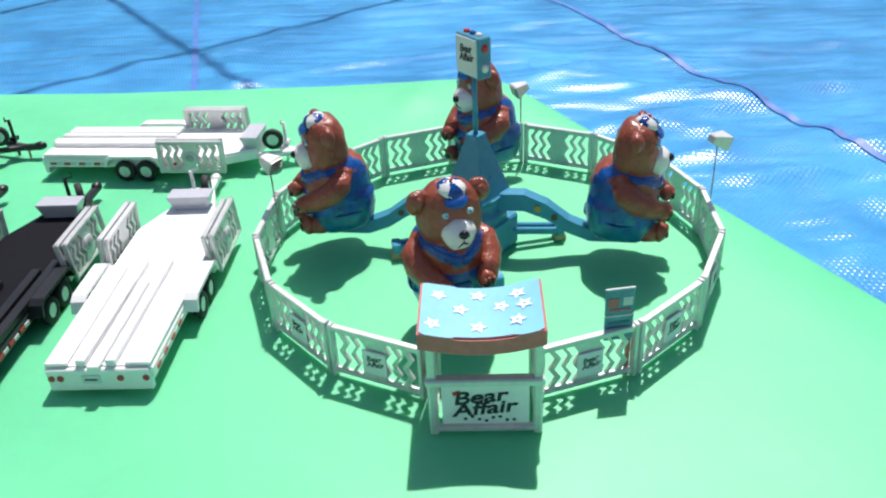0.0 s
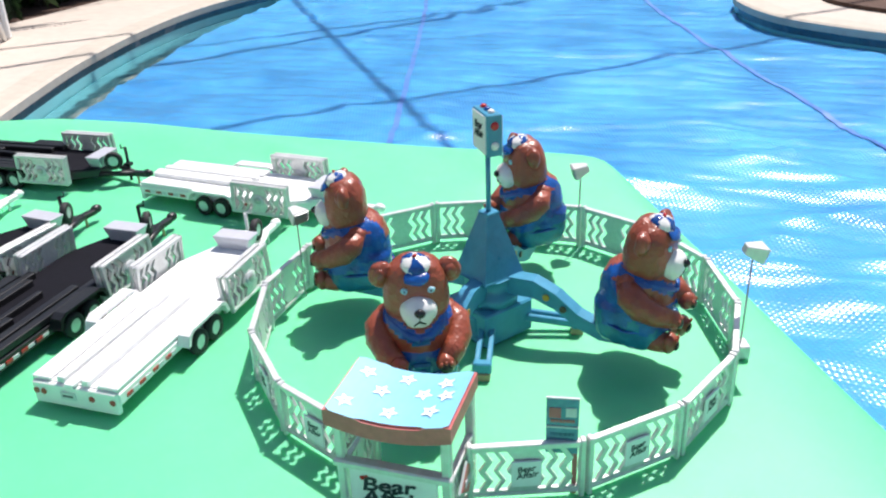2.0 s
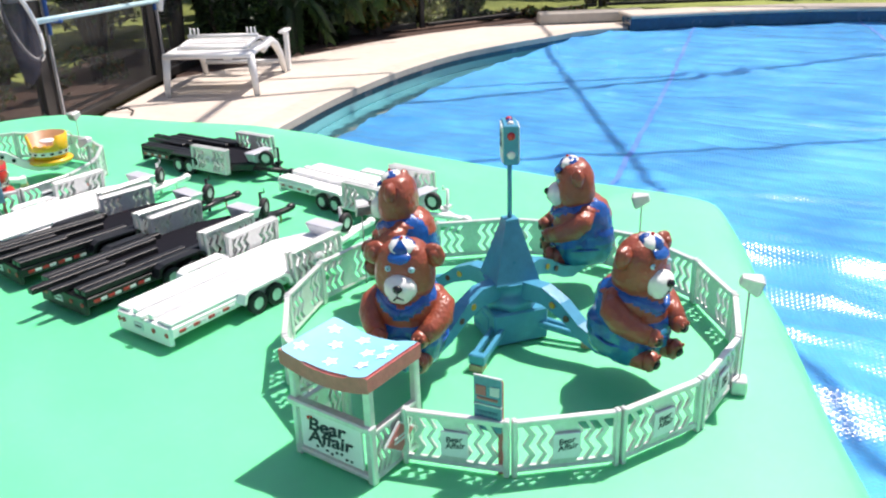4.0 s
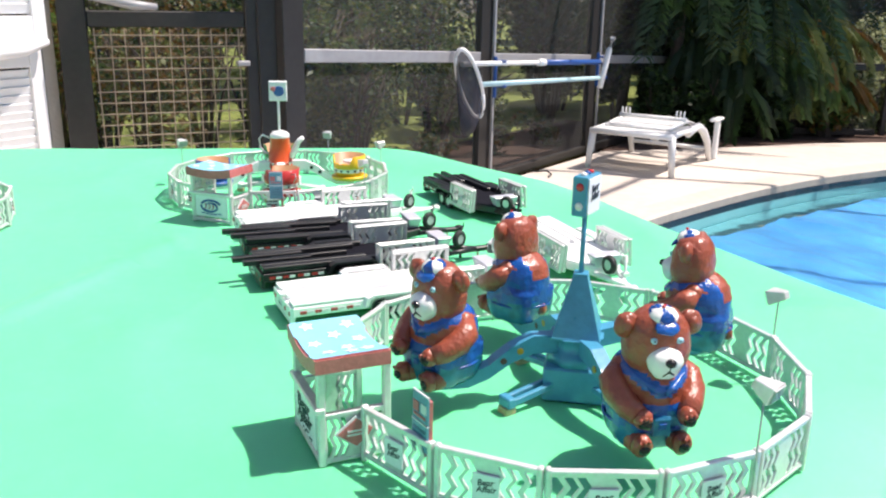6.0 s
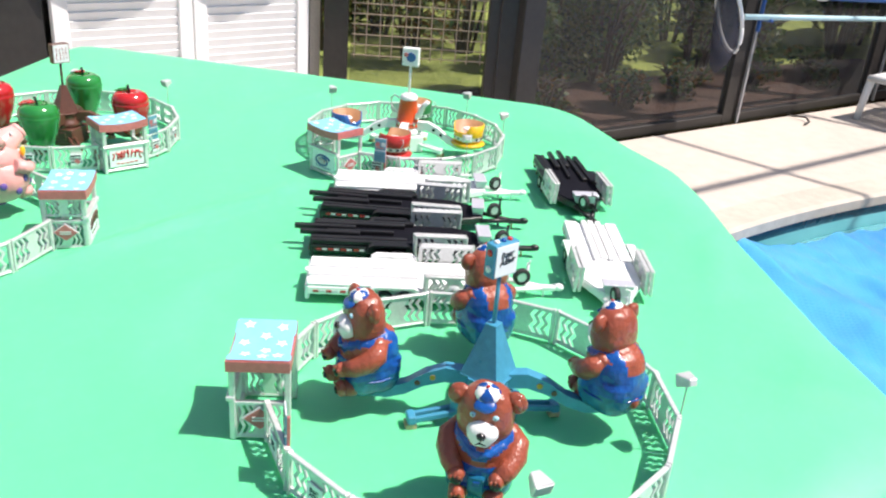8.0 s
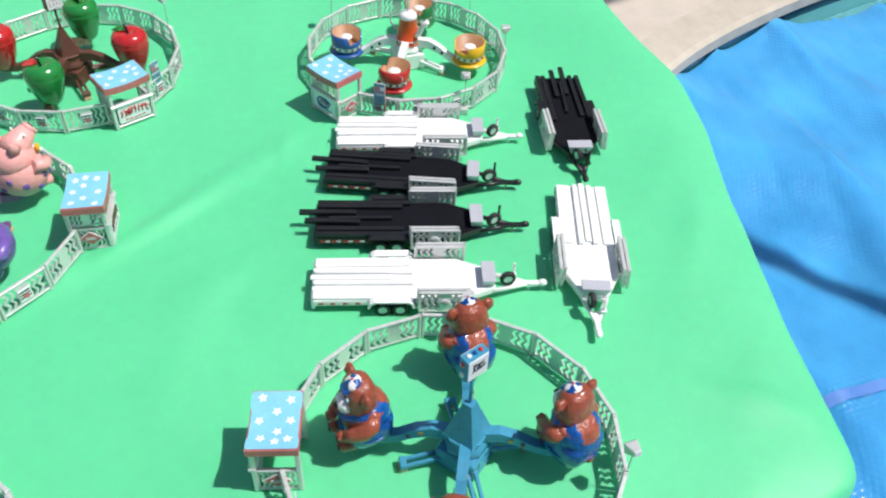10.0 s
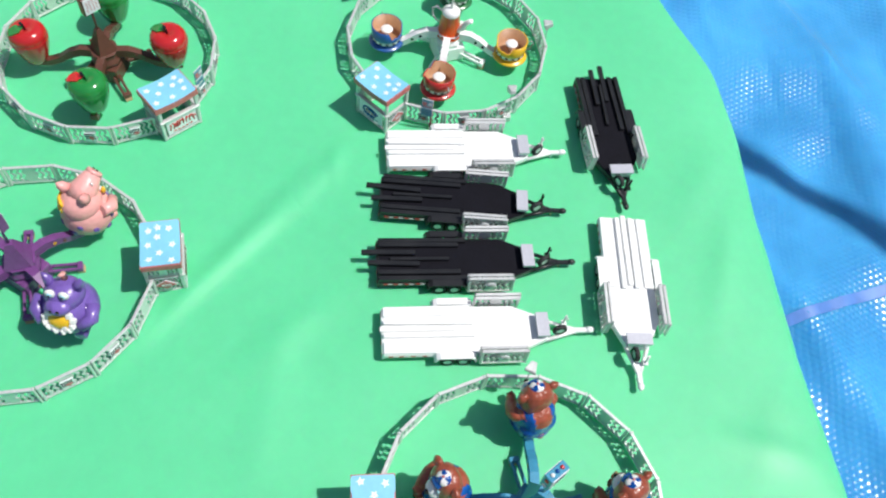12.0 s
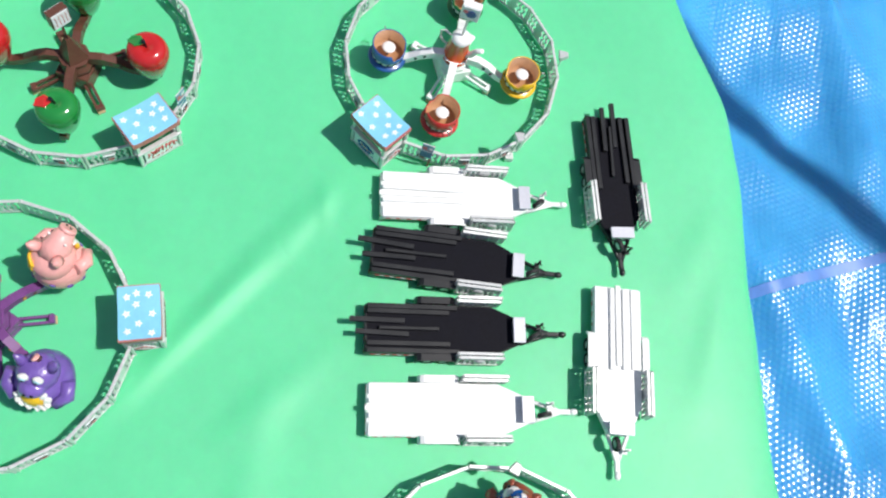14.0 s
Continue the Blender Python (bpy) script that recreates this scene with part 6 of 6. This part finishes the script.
def gate_and_house():
    g = thing("gate", "dark bronze screen gate with a tan square lattice", "gate", T(-3.0, 0.40, 0))
    tagged(g, kind="structure")
    for y, w, x in ((0.0, 0.10, 0), (0.66, 0.06, 0)):
        bm = bmesh.new()
        box(bm, 0.06, w, 2.3, T(x, y, 1.15), bevel=0.004)
        part("stile", bm, bronze, g)
    for z, w in ((0.06, 0.10), (0.905, 0.06), (2.25, 0.1)):
        bm = bmesh.new()
        box(bm, 0.045, 0.58, w, T(0, 0.34, z), bevel=0.004)
        part("rail", bm, bronze, g)
    strip = bmesh.new()
    box(strip, 0.004, 0.0042, 0.50)
    strip = mesh_of("lattice_strip", strip, lattice_tan)
    strip_h = bmesh.new()
    box(strip_h, 0.004, 0.56, 0.0042)
    strip_h = mesh_of("lattice_strip", strip_h, lattice_tan)
    for k in range(11):
        part("lattice_strip", strip, None, g, m=T(0.02, 0.075 + k * 0.0530, 0.62) @ pose(0, 0, 0, 0.6 * (-1) ** k, 0, 0))
    for k in range(12):
        part("lattice_strip", strip_h, None, g, m=T(0.026, 0.345, 0.385 + k * 0.0420))
    bm = bmesh.new()
    box(bm, 0.05, 0.05, 0.02, T(0.05, 0.61, 0.74), bevel=0.004)
    part("latch", bm, rail_grey, g, "pale grey latch")
    bm = bmesh.new()
    tube(bm, [(0.04, 0.05, 0.99), (0.06, 0.22, 0.955), (0.06, 0.30, 0.95)], [0.014, 0.018, 0.012], 8)
    part("closer", bm, rail_grey, g, "grey gate closer arm")
    bm = bmesh.new()
    box(bm, 0.002, 0.56, 1.30, T(-0.02, 0.34, 1.56))
    box(bm, 0.002, 0.56, 0.78, T(-0.02, 0.34, 0.49))
    part("screen_panel", bm, screen_mat, g)
    bm = bmesh.new()
    box(bm, 0.09, 0.16, 2.4, T(0, 0.755, 1.2), bevel=0.004)
    part("post", bm, bronze, g)
    turn = math.degrees(math.atan2(0.8, -0.6)) - 90
    at = zpose(-3.0, 0.30, 0, turn)
    w = thing("wall_house", "stuccoed house wall beside the gate", "wall", at)
    tagged(w, kind="structure")
    bm = bmesh.new()
    box(bm, 0.15, 0.05, 2.6, T(-0.09, 0.025, 1.3))
    box(bm, 0.15, 1.6, 2.6, T(-0.09, -2.03, 1.3))
    box(bm, 0.15, 1.22, 0.6, T(-0.09, -0.62, 2.3))
    part("wall", bm, wall_stucco, w)
    bm = bmesh.new()
    box(bm, 0.05, 1.22, 2.0, T(-0.16, -0.62, 1.0))
    box(bm, 0.06, 0.20, 2.0, T(-0.05, -1.14, 1.0), bevel=0.004)
    part("backing", bm, bronze, w)
    leaf = 0.505
    for y0 in (-2 * leaf - 0.015, -leaf - 0.015):
        for upper in (0, 1):
            s = thing("louvered_shutter", "white louvered shutter door" if not upper else "white upper shutter with a curved bottom rail", "shutter", at @ T(-0.01 + 0.045 * upper, y0 + leaf / 2, 0.815 if upper else 0.02), "shutter doors")
            h = 0.80 if upper else 0.785
            bm = bmesh.new()
            for sy in (-1, 1):
                box(bm, 0.03, 0.055, h, T(0, sy * (leaf / 2 - 0.029), h / 2), bevel=0.003)
            box(bm, 0.03, leaf - 0.11, 0.10 if upper else 0.07, T(0, 0, 0.05 if upper else 0.035), bevel=0.003)
            box(bm, 0.03, leaf - 0.11, 0.07, T(0, 0, h - 0.035), bevel=0.003)
            part("door_frame", bm, louver_white, s)
            if upper:
                bm = bmesh.new()
                tube(bm, [(0.004, -0.25, 0.012), (0.022, -0.20, -0.008), (0.040, -0.04, -0.024), (0.030, 0.14, -0.012), (0.006, 0.25, 0.010)], [0.014, 0.022, 0.030, 0.024, 0.014], 10)
                part("lower_lip", bm, louver_white, s)
            sl = bmesh.new()
            box(sl, 0.006, leaf - 0.11, 0.036, pose(0, 0, 0, 0, 15, 0), bevel=0.001)
            sl = mesh_of("louver", sl, louver_white)
            z = 0.125 if upper else 0.09
            while z < h - 0.075:
                part("louver", sl, None, s, m=T(0, 0, z))
                z += 0.030


gate_and_house()


# ---- garden ----
def leaf_cloud(name, blobs, count, size, seed, mats, flat=0.55):
    """Many small leaves scattered through rounded masses."""
    rng = np.random.default_rng(seed)
    verts, faces, mi = [], [], []
    total = sum(b[3] * b[4] * b[5] for b in blobs)
    for cx, cy, cz, rx, ry, rz in blobs:
        n = max(20, int(count * rx * ry * rz / total))
        for _ in range(n):
            d = rng.normal(size=3)
            d /= np.linalg.norm(d)
            r = rng.uniform(0.45, 1.0) ** 0.5 * (1 + 0.25 * noise.noise((d[0] * 2 + cx, d[1] * 2 + cy, d[2] * 2)))
            p = np.array((cx + rx * d[0] * r, cy + ry * d[1] * r, cz + rz * d[2] * r))
            if p[2] < -0.03:
                continue
            a, b = rng.normal(size=3) * (1, 1, flat), rng.normal(size=3) * (1, 1, flat)
            a /= np.linalg.norm(a)
            b -= a * (a @ b)
            b /= np.linalg.norm(b)
            s = size * rng.uniform(0.6, 1.4)
            k = len(verts)
            verts += [tuple(p - a * s), tuple(p + b * s * 0.45), tuple(p + a * s), tuple(p - b * s * 0.45)]
            faces.append((k, k + 1, k + 2, k + 3))
            mi.append(int(rng.choice(len(mats), p=[0.5, 0.25, 0.25][: len(mats)] if len(mats) == 3 else None)))
    me = bpy.data.meshes.new(name)
    me.from_pydata(verts, [], faces)
    for m in mats:
        me.materials.append(m)
    me.polygons.foreach_set("material_index", mi)
    return me


def shrub(x, y, w, h, seed, mats, count=2600, size=0.035, label="leafy garden shrub behind the screen", low=0.35):
    t = thing("shrub", label, "shrub", T(x, y, -0.05), "garden shrubs")
    rng = random.Random(seed)
    bm = bmesh.new()
    for k in range(12):
        a = rng.uniform(0, 6.28)
        r = rng.uniform(0.2, 0.7) * w
        p = [Vector((0.05 * math.cos(a), 0.05 * math.sin(a), 0)), Vector((0.4 * r * math.cos(a), 0.4 * r * math.sin(a), 0.35 * h)), Vector((r * math.cos(a + 0.25), r * math.sin(a + 0.25), 0.85 * h))]
        tube(bm, p, [0.014, 0.010, 0.004], 5)
        for f in (0.3, 0.65):
            q = p[1].lerp(p[2], f)
            c = rng.uniform(0, 6.28)
            tube(bm, [q, q + Vector((0.18 * w * math.cos(c), 0.18 * w * math.sin(c), 0.10 * h)), q + Vector((0.42 * w * math.cos(c + 0.4), 0.42 * w * math.sin(c + 0.4), 0.17 * h))], [0.006, 0.005, 0.002], 4)
    part("stem", bm, bark, t)
    blobs = []
    for k in range(9):
        a, r = rng.uniform(0, 6.28), rng.uniform(0, 0.6) * w
        blobs.append((r * math.cos(a), r * math.sin(a), rng.uniform(low, 0.85) * h, rng.uniform(0.25, 0.45) * w, rng.uniform(0.25, 0.45) * w, rng.uniform(0.18, 0.3) * h))
    part("foliage", leaf_cloud("foliage", blobs, count, size, seed, mats, 0.65 if low < 0.13 else 0.55), None, t)
    return t


MID = [LEAVES[0], LEAVES[1], LEAVES[2]]
DARK = [LEAVES[2], LEAVES[0], LEAVES[2]]
for k, (x, y, w, h) in enumerate(((-5.9, 0.3, 0.6, 1.5), (-5.7, -0.7, 0.6, 1.5), (-6.5, -0.2, 0.7, 1.7), (-5.0, 1.75, 0.55, 1.15), (-5.35, 2.3, 0.55, 1.0), (-4.75, 2.0, 0.35, 0.75), (-5.6, 3.2, 0.5, 0.85),
                                 (-6.4, 3.0, 0.7, 1.3), (-6.3, 4.4, 0.6, 0.95), (-6.9, 4.9, 0.7, 1.3), (-5.9, 0.6, 0.9, 1.7), (-6.3, 1.9, 0.8, 1.5))):
    shrub(x, y, w, h, 11 + k, MID if k > 2 else [LEAVES[1], LEAVES[3], LEAVES[0]], 2600 if k > 6 else 4200, 0.028, low=0.35 if k > 6 else 0.14)
for k, (x, y, w, h) in enumerate(((-4.15, 1.35, 0.36, 0.95), (-4.45, 1.95, 0.36, 0.75), (-4.8, 2.65, 0.36, 0.70), (-5.1, 3.15, 0.36, 0.65))):
    shrub(x, y, w, h, 130 + k, MID, 1300, 0.024, "twiggy shrub in the mulch behind the screen", 0.3)
for k, (x, y, w, h) in enumerate(((-4.9, 0.80, 0.50, 1.0), (-5.2, 0.25, 0.45, 1.0), (-5.4, 1.2, 0.5, 1.1))):
    shrub(x, y, w, h, 160 + k, [LEAVES[3], LEAVES[1], LEAVES[0]], 2000, 0.022, "brown twiggy shrub behind the gate", 0.35)
for k, (x, y) in enumerate(((-3.75, 1.5), (-3.95, 1.95), (-4.25, 2.35), (-4.6, 2.95), (-4.9, 3.5))):
    shrub(x, y, 0.22, 0.26, 150 + k, [LEAVES[0], LEAVES[3], LEAVES[2]], 700, 0.02, "small leafy plant in the mulch behind the screen", 0.15)
for k in range(9):
    shrub(-7.4 - 0.32 * k, -1.2 + 0.95 * k, 1.1, 2.6 + 0.3 * (k % 3), 40 + k, DARK, 2400, 0.06, "tall dark shrub at the garden's end")
for k, (x, y, w, h) in enumerate(((-5.9, 5.3, 0.7, 2.2), (-5.6, 6.2, 0.6, 1.6), (-6.8, 6.2, 0.9, 2.8), (-7.0, 7.6, 0.9, 2.6), (-7.0, 4.9, 0.9, 2.6), (-6.1, 4.3, 0.6, 1.8), (-5.62, 4.72, 0.36, 1.3))):
    shrub(x, y, w, h, 50 + k, DARK, 6000, 0.06, "dark dense shrub behind the screen")
for k, (x, y, w, h) in enumerate(((-4.62, 4.35, 0.22, 0.55), (-4.72, 4.85, 0.28, 0.6), (-4.60, 5.40, 0.25, 0.45), (-4.85, 5.2, 0.3, 0.75))):
    shrub(x, y, w, h, 90 + k, DARK, 3000, 0.035, "low dark shrub in the mulch at the edge of the deck", 0.15)
shrub(-4.50, 5.95, 0.20, 0.50, 52, [LEAVES[0], LEAVES[3], LEAVES[1]], 1500, 0.03, "shrub with orange-tinged leaves")
for k, (x, y, w, h) in enumerate(((-4.62, 6.28, 0.28, 0.62), (-4.74, 6.50, 0.36, 0.72), (-4.68, 6.85, 0.40, 0.74), (-4.56, 7.25, 0.38, 0.78), (-4.60, 7.60, 0.34, 0.66), (-5.0, 7.1, 0.42, 0.9))):
    shrub(x, y, w, h, 60 + k, [LEAVES[4], LEAVES[4], LEAVES[1]], 3200, 0.025, "pale silvery-leaved shrub behind the screen", 0.12)
for k, (x, y) in enumerate(((-4.18, 7.15), (-4.02, 7.35), (-3.86, 7.50), (-3.72, 7.62), (-3.50, 7.72))):
    shrub(x, y, 0.15, 0.13, 110 + k, [LEAVES[2], LEAVES[3], LEAVES[0]], 500, 0.022, "small low plant in the mulch")


def palm(x, y, seed, top=1.3, reach=1.0, tints=(0, 2, 2, 2, 2, 2, 2, 2)):
    t = thing("palm", "drooping palm with long fronds beside the pool deck", "palm", T(x, y, -0.05), "palms")
    rng = random.Random(seed)
    bm = bmesh.new()
    tube(bm, [(0, 0, 0), (0.03, 0.02, 0.5 * top), (0.05, 0.0, top)], [0.06, 0.045, 0.04], 10)
    part("trunk", bm, bark, t)
    for k in range(30):
        a, lift, ln = rng.uniform(0, 6.28), rng.uniform(0.2, 1.1) * reach, rng.uniform(0.9, 1.5) * reach
        bm = bmesh.new()
        d = Vector((math.cos(a), math.sin(a), 0))
        side = Vector((-d.y, d.x, 0))
        pts = [Vector((0.05, 0, top)) + d * (ln * u) + Vector((0, 0, lift * u - 1.7 * lift * u * u - 0.45 * reach * u * u)) for u in [i / 10 for i in range(11)]]
        tube(bm, pts, [0.012 - 0.0009 * i for i in range(11)], 5)
        for i in range(1, 11):
            for s in (-1, 1):
                for f in (0.0, 0.17, 0.34, 0.5, 0.67, 0.84):
                    p = pts[i - 1].lerp(pts[i], f)
                    tip = p + min(reach, 0.55) * (side * s * 0.24 * math.sin(0.4 + 2.2 * i / 11) + d * rng.uniform(0.06, 0.15) + Vector((0, 0, -rng.uniform(0.08, 0.17))))
                    w = d * 0.0055 * min(reach, 0.6)
                    v = [bm.verts.new(q) for q in (p - w, p + w, (p + tip) / 2 + w + Vector((0, 0, 0.03)), tip)]
                    bm.faces.new(v)
        part("frond", bm, LEAVES[rng.choice(tints)], t)
    return t


# tints put light into the fronds: darker in shade, yellower on the sunlit side
for k, (x, y, top, reach) in enumerate(((-4.95, 5.30, 0.70, 0.40), (-4.82, 5.65, 0.60, 0.34), (-5.05, 5.0, 0.75, 0.36), (-4.90, 5.45, 1.05, 0.44), (-5.15, 5.15, 1.35, 0.6), (-5.25, 5.65, 1.2, 0.6), (-4.75, 5.15, 0.42, 0.34), (-4.9, 5.3, 1.7, 0.85), (-5.0, 4.75, 1.6, 0.8))):
    palm(x, y, 1 + k, top, reach, (0, 0, 1, 2, 2) if y > 5.4 else (0, 0, 2, 2, 2, 2) if reach < 0.5 else (0, 2, 2, 2, 2, 2, 2))
palm(-4.62, 5.95, 21, 0.52, 0.27, (1, 1, 3, 0, 0))
palm(-4.82, 6.05, 22, 0.9, 0.36, (1, 1, 0, 3))
palm(-4.72, 5.80, 23, 0.72, 0.30, (1, 3, 0, 0, 2))


def tree(x, y, h, seed):
    t = thing("tree", "garden tree with a dark leafy crown", "tree", T(x, y, -0.05), "garden trees")
    rng = random.Random(seed)
    bm = bmesh.new()
    tube(bm, [(0, 0, 0), (0.05, 0.02, h * 0.25), (0.02, 0.08, h * 0.5)], [0.14, 0.11, 0.08], 10)
    blobs = []
    for k in range(9):
        a, r, z = rng.uniform(0, 6.28), rng.uniform(0.3, 1.0) * h * 0.35, rng.uniform(0.45, 0.9) * h
        tube(bm, [(0.02, 0.06, h * rng.uniform(0.25, 0.45)), (0.5 * r * math.cos(a), 0.5 * r * math.sin(a), 0.75 * z), (r * math.cos(a), r * math.sin(a), z)], [0.06, 0.04, 0.015], 6)
        blobs.append((r * math.cos(a), r * math.sin(a), z, h * 0.17, h * 0.17, h * 0.12))
    part("trunk", bm, bark, t)
    part("crown", leaf_cloud("crown", blobs, 6000, 0.08, seed, DARK), None, t)


tree(-8.5, 13.5, 5.5, 72)
tree(-1.5, 17.0, 6.0, 73)
tree(-10.5, 8.5, 6.0, 74)
tree(-11.0, 4.5, 6.0, 75)
tree(-10.0, 0.5, 5.5, 76)
tree(3.5, 17.5, 6.0, 77)


def bare_tree(x, y):
    """A small tree of several slim leaning trunks."""
    t = thing("tree", "small multi-stemmed tree on the lawn", "tree", T(x, y, -0.05), "garden trees")
    blobs = []
    for dx, dy, lx, ly in ((0.0, 0.0, -0.34, -0.16), (0.05, 0.03, -0.05, 0.04), (0.12, 0.08, 0.40, 0.22), (0.03, -0.05, -0.18, -0.12), (0.16, 0.10, 0.15, 0.10)):
        bm = bmesh.new()
        tube(bm, [(dx, dy, 0), (dx + 0.25 * lx, dy + 0.25 * ly, 0.3), (dx + lx, dy + ly, 0.9), (dx + 2 * lx, dy + 2 * ly, 1.6)], [0.038, 0.030, 0.022, 0.008], 8)
        part("stem", bm, bark, t)
        blobs.append((dx + 2 * lx, dy + 2 * ly, 1.5, 0.4, 0.4, 0.3))
    part("crown", leaf_cloud("crown", blobs, 1500, 0.04, 31, MID), None, t)


bare_tree(-3.9, 8.85)


def hedge():
    """A dark hedge along the far side of the lawn."""
    rng = random.Random(15)
    blobs = []
    for k in range(120):
        u = k / 119
        blobs.append((-8.6 + 12.0 * u, 9.4 + 4.9 * u + rng.uniform(-0.2, 0.3), (rng.uniform(0.1, 0.5), rng.uniform(0.9, 1.4), rng.uniform(1.8, 2.6))[k % 3], rng.uniform(0.6, 1.0), rng.uniform(0.5, 0.8), rng.uniform(0.6, 1.0)))
    # only the darkest leaf, so the hedge's shade is in its colour
    me = leaf_cloud("hedge", blobs, 60000, 0.15, 19, [LEAVES[2], LEAVES[2], LEAVES[2]])
    tagged(new("hedge", me), "dark hedge at the far side of the lawn", "hedge", kind="stuff")


hedge()


def woods():
    """The dark line of woods behind the lawns."""
    rng = random.Random(5)
    blobs = []
    for k in range(60):
        a = radians(60 + 150 * k / 59)
        r = rng.uniform(20, 25)
        blobs.append((r * math.cos(a), r * math.sin(a), rng.uniform(1.0, 5.0), rng.uniform(1.2, 2.2), rng.uniform(1.2, 2.2), rng.uniform(1.2, 2.2)))
    me = leaf_cloud("woods", blobs, 60000, 0.22, 9, DARK)
    tagged(new("woods", me), "dark line of trees behind the lawn", "woods", kind="stuff")


woods()


def cable():
    bm = bmesh.new()
    tube(bm, [(-3.94, 2.90, 0.010), (-3.88, 2.91, 0.010), (-3.82, 2.955, 0.022), (-3.76, 2.95, 0.012), (-3.71, 2.90, 0.010)], 0.0055, 6)
    solid("cable", bm, bronze, "dark cable lying on the deck by the screen", "cable")


cable()
